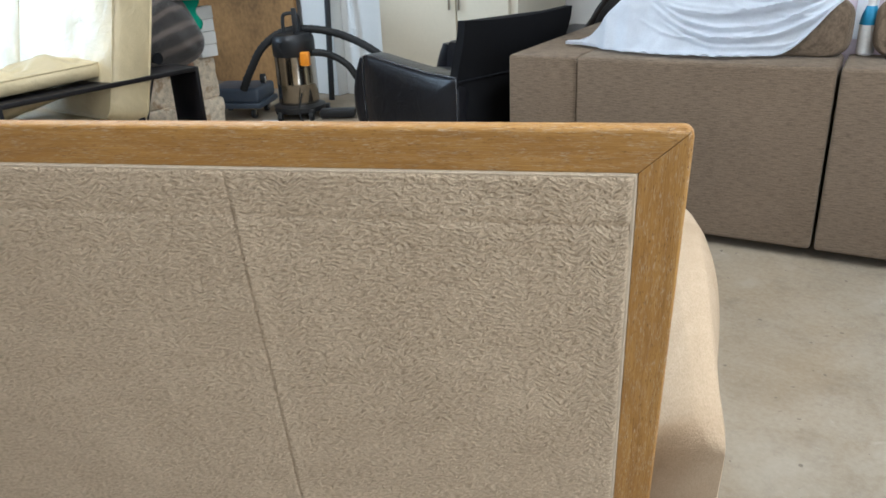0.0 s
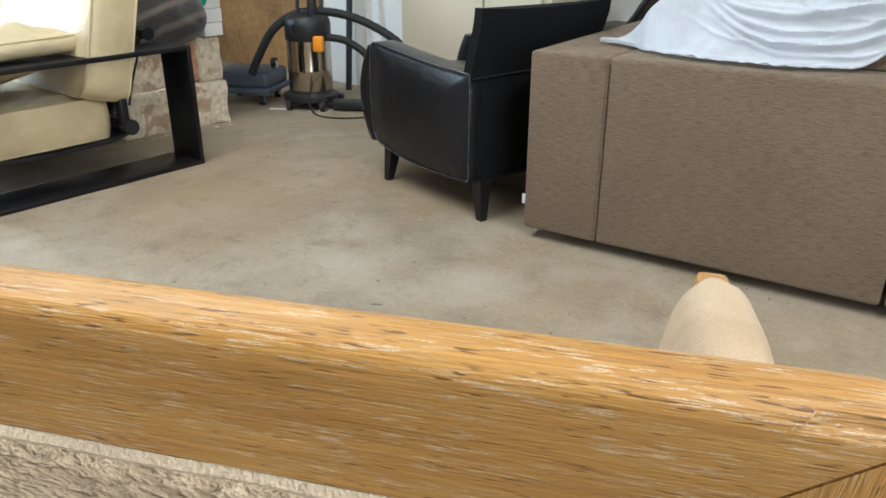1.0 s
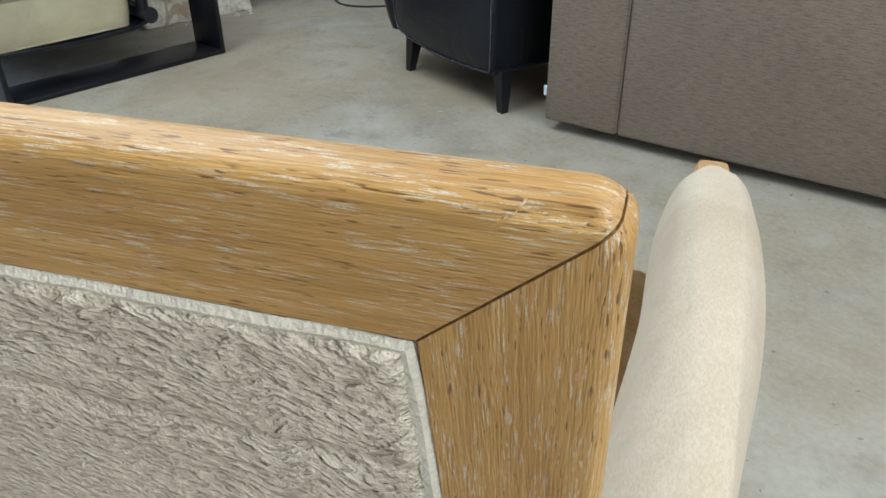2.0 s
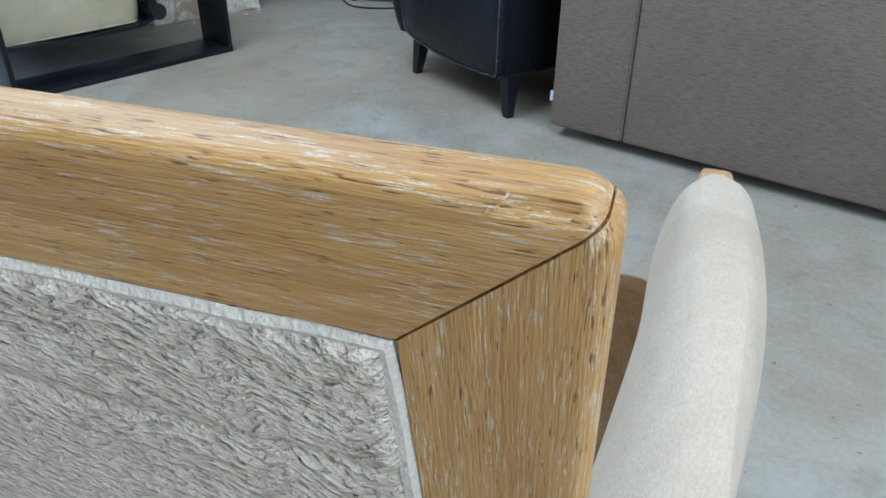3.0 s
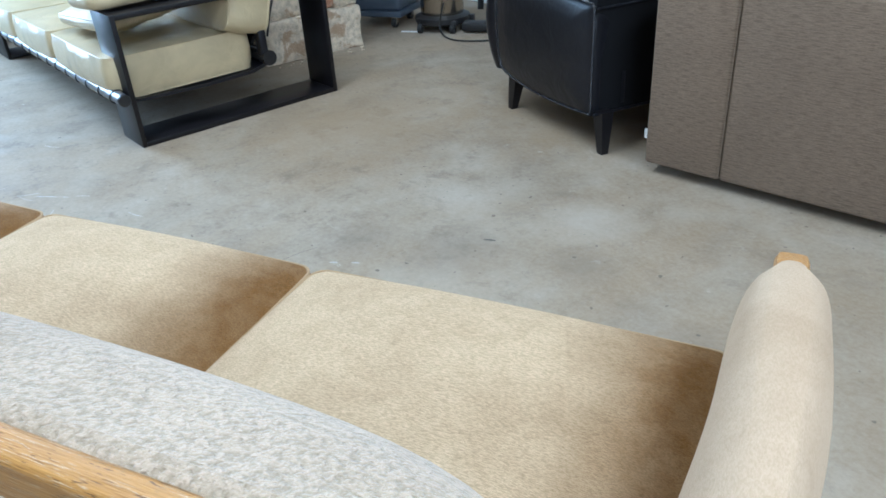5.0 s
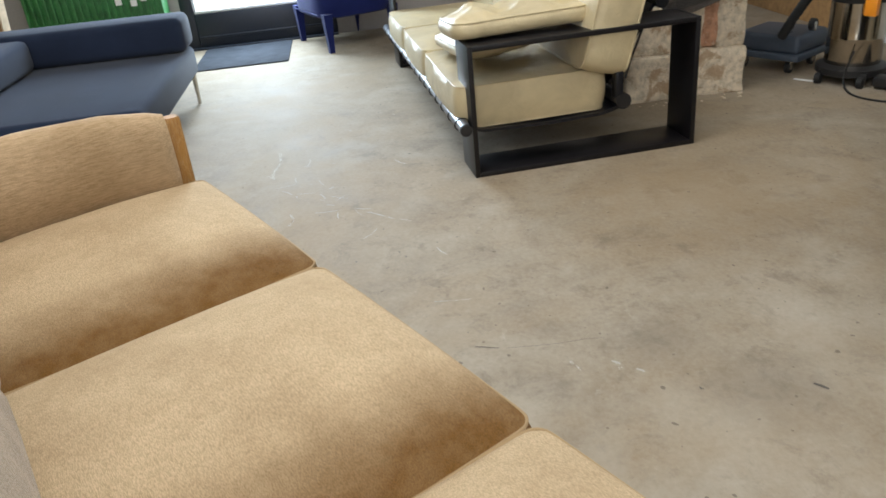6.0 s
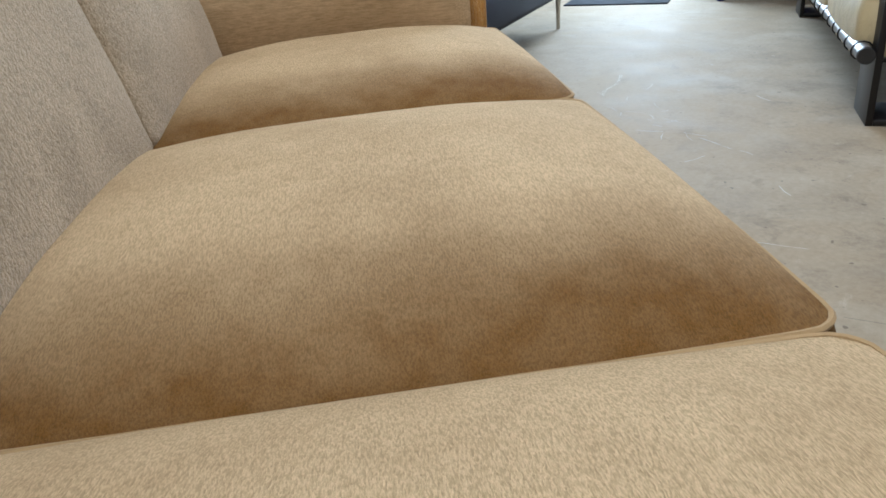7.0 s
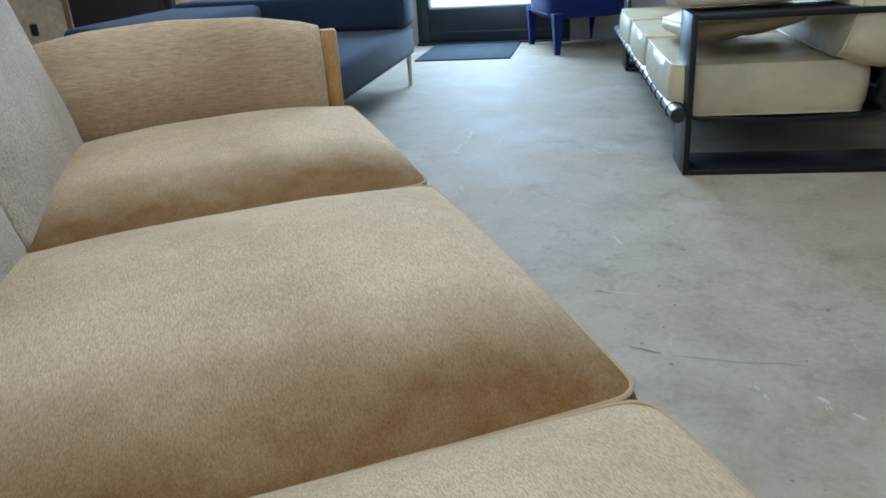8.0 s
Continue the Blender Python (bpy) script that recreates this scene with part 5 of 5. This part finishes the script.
def clutter():
    c = thing("fur_cushion", "dark brown striped faux fur cushion slumped on the pier", "cushion", pose(-2.125, 2.955, 0.570, 72, -24, 31.5))
    bm, a, b = cushion(0.30, 0.36, 0.05, 0.06, corner=0.09, wrinkle=0.02, seed=41, under=0.8)
    part("cover", bm, FUR, c, "", None, 75)
    d = thing("black_bag", "crumpled black bag behind the fur cushion", "bag", pose(-2.315, 2.98, 0.40, 0, 0, TURN))
    bm, a, b = cushion(0.26, 0.24, 0.30, 0.03, corner=0.08, wrinkle=0.03, seed=44)
    part("cover", bm, BLACK_CLOTH, d, "", pose(0, 0, 0.30), 75)
    t = thing("tile_stack", "stack of pale tile boxes with small print", "box", pose(-1.968, 3.220, 0.408, 0, 0, TURN))
    for k in range(4):
        part("carton", box(-0.06, -0.014 + 0.004 * (k % 2), -0.10, -0.005, 0.062 * k, 0.062 * k + 0.060, 0.003), WHITE_PAINT, t)
        part("print_bar", box(-0.045, -0.026, -0.1012, -0.1003, 0.062 * k + 0.022, 0.062 * k + 0.034), GREY_PAINT, t, "grey bar of unreadable print")
    g = thing("green_cloth", "bright green cloth hanging over the tile boxes", "cloth", pose(-2.031, 3.073, 0.53, 0, 0, 20))
    rings = []
    for i in range(10):
        z = 0.17 - 0.018 * i
        rings.append([Vector((x + 0.012 * math.sin(9 * x + i), 0.012 * noise.noise(Vector((x * 30, i * 0.6, 1))) + s * 0.0015, z + 0.3 * x)) for s in (-1, 1) for x in ([-0.05, -0.03, -0.01, 0.01, 0.03, 0.05][:: s])])
    part("drape", skin(rings), TEAL, g, "", None, 80)
    b = thing("cloth_bundle", "crumpled pale cloth bundle resting on the boxes", "cloth", pose(-2.024, 3.157, 0.70, 0, 0, 10))
    bm, a, c2 = cushion(0.46, 0.30, 0.05, 0.07, corner=0.12, wrinkle=0.03, seed=47, under=0.1)
    part("cover", bm, plain("pale_canvas", (0.52, 0.46, 0.40), 0.9, 0, 0.2, 12), b, "", pose(0, 0, 0.05), 75)
    solid("paper_scrap", box(-0.06, 0.06, -0.008, 0.008, 0.0, 0.004, 0.001), WHITE_SCRAP, "curled white paper scrap on the floor", "scrap", pose(-1.854, 3.494, 0.001, 0, 0, 8))


clutter()


# ---- beyond the navy lounge ----
def boards():
    for a, b, h, x in ((-2.232, -1.669, 1.25, -5.07), (-3.62, -2.96, 1.30, -5.11)):
        t = thing("timber_slab", "upright pale timber slab with darker waney edges", "board", BUILDING)
        rings = []
        for k in range(14):
            z = h * k / 13
            w1 = 0.02 * noise.noise(Vector((k * 0.5, a, 0)))
            w2 = 0.02 * noise.noise(Vector((k * 0.5, b, 3)))
            rings.append([Vector((x, a + w1, z)), Vector((x + 0.05, a + 0.02 + w1, z)), Vector((x + 0.05, b - 0.02 + w2, z)), Vector((x, b + w2, z))])
        part("slab", skin(rings), PINE, t)
        part("edge", box(x + 0.02, x + 0.052, b - 0.075, b - 0.035, 0.0, h - 0.03, 0.004), plain("waney_edge", (0.24, 0.13, 0.05), 0.8, 0, 0.3), t, "darker waney edge")
        part("knot", box(x + 0.045, x + 0.054, (a + b) / 2 - 0.02, (a + b) / 2 + 0.035, 0.25, 0.33, 0.012), DARK_TIMBER, t, "dark knot hole")
    c = thing("cupboard", "dark stained timber cupboard against the wall", "cupboard", BUILDING)
    part("body", box(-5.5, -4.98, -2.926, -2.265, 0.0, 1.5, 0.005), DARK_TIMBER, c)
    part("door", box(-4.978, -4.96, -2.896, -2.295, 0.06, 1.46, 0.004), DARK_TIMBER, c)
    part("knob", turned([(0.004, 0.0), (0.012, 0.004), (0.014, 0.016), (0.006, 0.022)], 12), CHROME, c, "", pose(-4.96, -2.36, 0.75, 0, 90, 0))
    g = thing("planter", "ribbed green plastic planter with small white tags", "planter", BUILDING)
    part("trough", box(-5.79, -5.63, -1.793, -0.919, 0.0, 0.60, 0.01), GREEN, g)
    for k in range(21):
        y = -1.783 + k * 0.0422
        part("rib", box(-5.63, -5.612, y, y + 0.020, 0.02, 0.58, 0.004), GREEN, g)
    for y, z in ((-1.19, 0.40), (-1.095, 0.385), (-1.03, 0.41)):
        part("tag", box(-5.611, -5.607, y - 0.02, y + 0.02, z - 0.02, z + 0.02, 0.002), WHITE_SCRAP, g, "small white tag")


boards()


def dining_chair():
    c = thing("dining_chair", "black chair with a slanted back beside the tall cupboard", "chair", BUILDING @ pose(-1.714, 2.778, -0.02))
    part("seat", box(-0.15, 0.09, -0.16, 0.16, 0.50, 0.535, 0.012), BLACK_WOOD, c)
    rings = []
    for k in range(8):
        t = k / 7
        x, z = 0.085 + 0.20 * t - 0.03 * math.sin(math.pi * t), 0.53 + 0.26 * t
        rings.append([Vector((x, -0.16, z)), Vector((x + 0.022, -0.16, z - 0.012)), Vector((x + 0.022, 0.16, z - 0.012)), Vector((x, 0.16, z))])
    part("backrest", skin(rings), BLACK_LEATHER, c, "slanted black leather backrest")
    part("side_rail", tube([(0.06, -0.172, 0.50), (0.15, -0.172, 0.62), (0.27, -0.172, 0.79)], 0.011, 8), DARK_TIMBER, c, "dark wooden side rail")
    for x in (-0.13, 0.07):
        for y in (-0.14, 0.14):
            part("leg", skin([[Vector((x + s * r, y + q * r, z)) for s, q in ((-1, -1), (1, -1), (1, 1), (-1, 1))] for z, r in ((0.02, 0.012), (0.50, 0.018))]), BLACK_WOOD, c)


dining_chair()


# ---- marks on the floor ----
floor = bpy.data.objects["floor"]
INTO_FLOOR = BUILDING.inverted()


def mark(name, points, width, material, label):
    pts = [Vector((*p, 0)) for p in points]
    bm = bmesh.new()
    left, right = [], []
    for i, p in enumerate(pts):
        d = (pts[min(i + 1, len(pts) - 1)] - pts[max(i - 1, 0)]).normalized()
        n = Vector((-d.y, d.x, 0)) * width * (0.35 if i in (0, len(pts) - 1) else 0.5)
        left.append(bm.verts.new(p + n + Vector((0, 0, 0.0011))))
        right.append(bm.verts.new(p - n + Vector((0, 0, 0.0011))))
    for i in range(len(pts) - 1):
        bm.faces.new((left[i], right[i], right[i + 1], left[i + 1]))
    bmesh.ops.recalc_face_normals(bm, faces=bm.faces[:])
    part(name, bm, material, floor, label, INTO_FLOOR)


def wisp(points, width, label="chalky white scratch", bold=1.0):
    """A scratch broken into short thin strokes that wander about its line."""
    line = spline([(*p, 0) for p in points], 8)
    for q in range(0, len(line) - 3, 4):
        for side in (-1, 1):
            if random.random() < 0.7 * bold:
                run = [(p.x + side * random.uniform(0, width), p.y + side * random.uniform(0, width)) for p in line[q:q + random.randint(3, 5)]]
                mark("scratch", run, bold * random.uniform(0.0012, 0.0026), SCUFF, label)


random.seed(3)
wisp([(-2.921, 1.390), (-2.80, 1.335), (-2.72, 1.268), (-2.648, 1.236)], 0.004, bold=1.5)
wisp([(-2.116, 1.337), (-2.03, 1.361), (-1.946, 1.396)], 0.004)
wisp([(-2.293, 1.137), (-2.247, 1.123), (-2.213, 1.092)], 0.004)
wisp([(-1.05, 1.233), (-1.03, 1.228), (-1.01, 1.229)], 0.003, bold=0.6)
wisp([(-1.004, 1.308), (-0.975, 1.303), (-0.952, 1.292)], 0.004, bold=0.6)
wisp([(-1.477, 1.161), (-1.45, 1.198), (-1.42, 1.24)], 0.002)
mark("crack", [(-1.242, 1.111), (-1.225, 1.128), (-1.214, 1.136), (-1.200, 1.149)], 0.0034, GRIME, "dark crack")
mark("crack", [(-1.188, 1.161), (-1.150, 1.215), (-1.118, 1.262), (-1.09, 1.318), (-1.063, 1.355)], 0.0012, GRIME, "hairline crack")
for x, y, r in ((-0.978, 1.303, 0.011), (-0.923, 1.320, 0.010), (-0.705, 2.15, 0.008), (-2.626, 1.483, 0.006), (-2.939, 1.739, 0.007), (-2.986, 1.999, 0.007)):
    mark("scuff", [(x - r, y - 0.3 * r), (x - 0.3 * r, y), (x + 0.4 * r, y + 0.2 * r), (x + r, y + 0.1 * r)], 0.7 * r, PALE_DUST, "pale scuff")
mark("chip", [(-0.658, 1.540), (-0.643, 1.544), (-0.627, 1.545)], 0.008, GRIME, "dark chip")
random.seed(11)
for k in range(22):
    x, y = -2.334 + random.gauss(0, 0.22), 1.26 + random.gauss(0, 0.12)
    a, r = random.uniform(0, 6.3), random.uniform(0.012, 0.045)
    mark("scratch", [(x, y), (x + r * math.cos(a), y + r * math.sin(a)), (x + 1.8 * r * math.cos(a + 0.1), y + 1.8 * r * math.sin(a + 0.1))], random.uniform(0.0012, 0.003), SCUFF, "")
for k in range(13):
    x, y = random.uniform(-2.4, 0.2), random.uniform(1.0, 2.3)
    r = random.uniform(0.002, 0.005)
    mark("speck", [(x, y), (x + r, y + r * random.uniform(-1, 1)), (x + 2 * r, y)], r, GRIME, "")
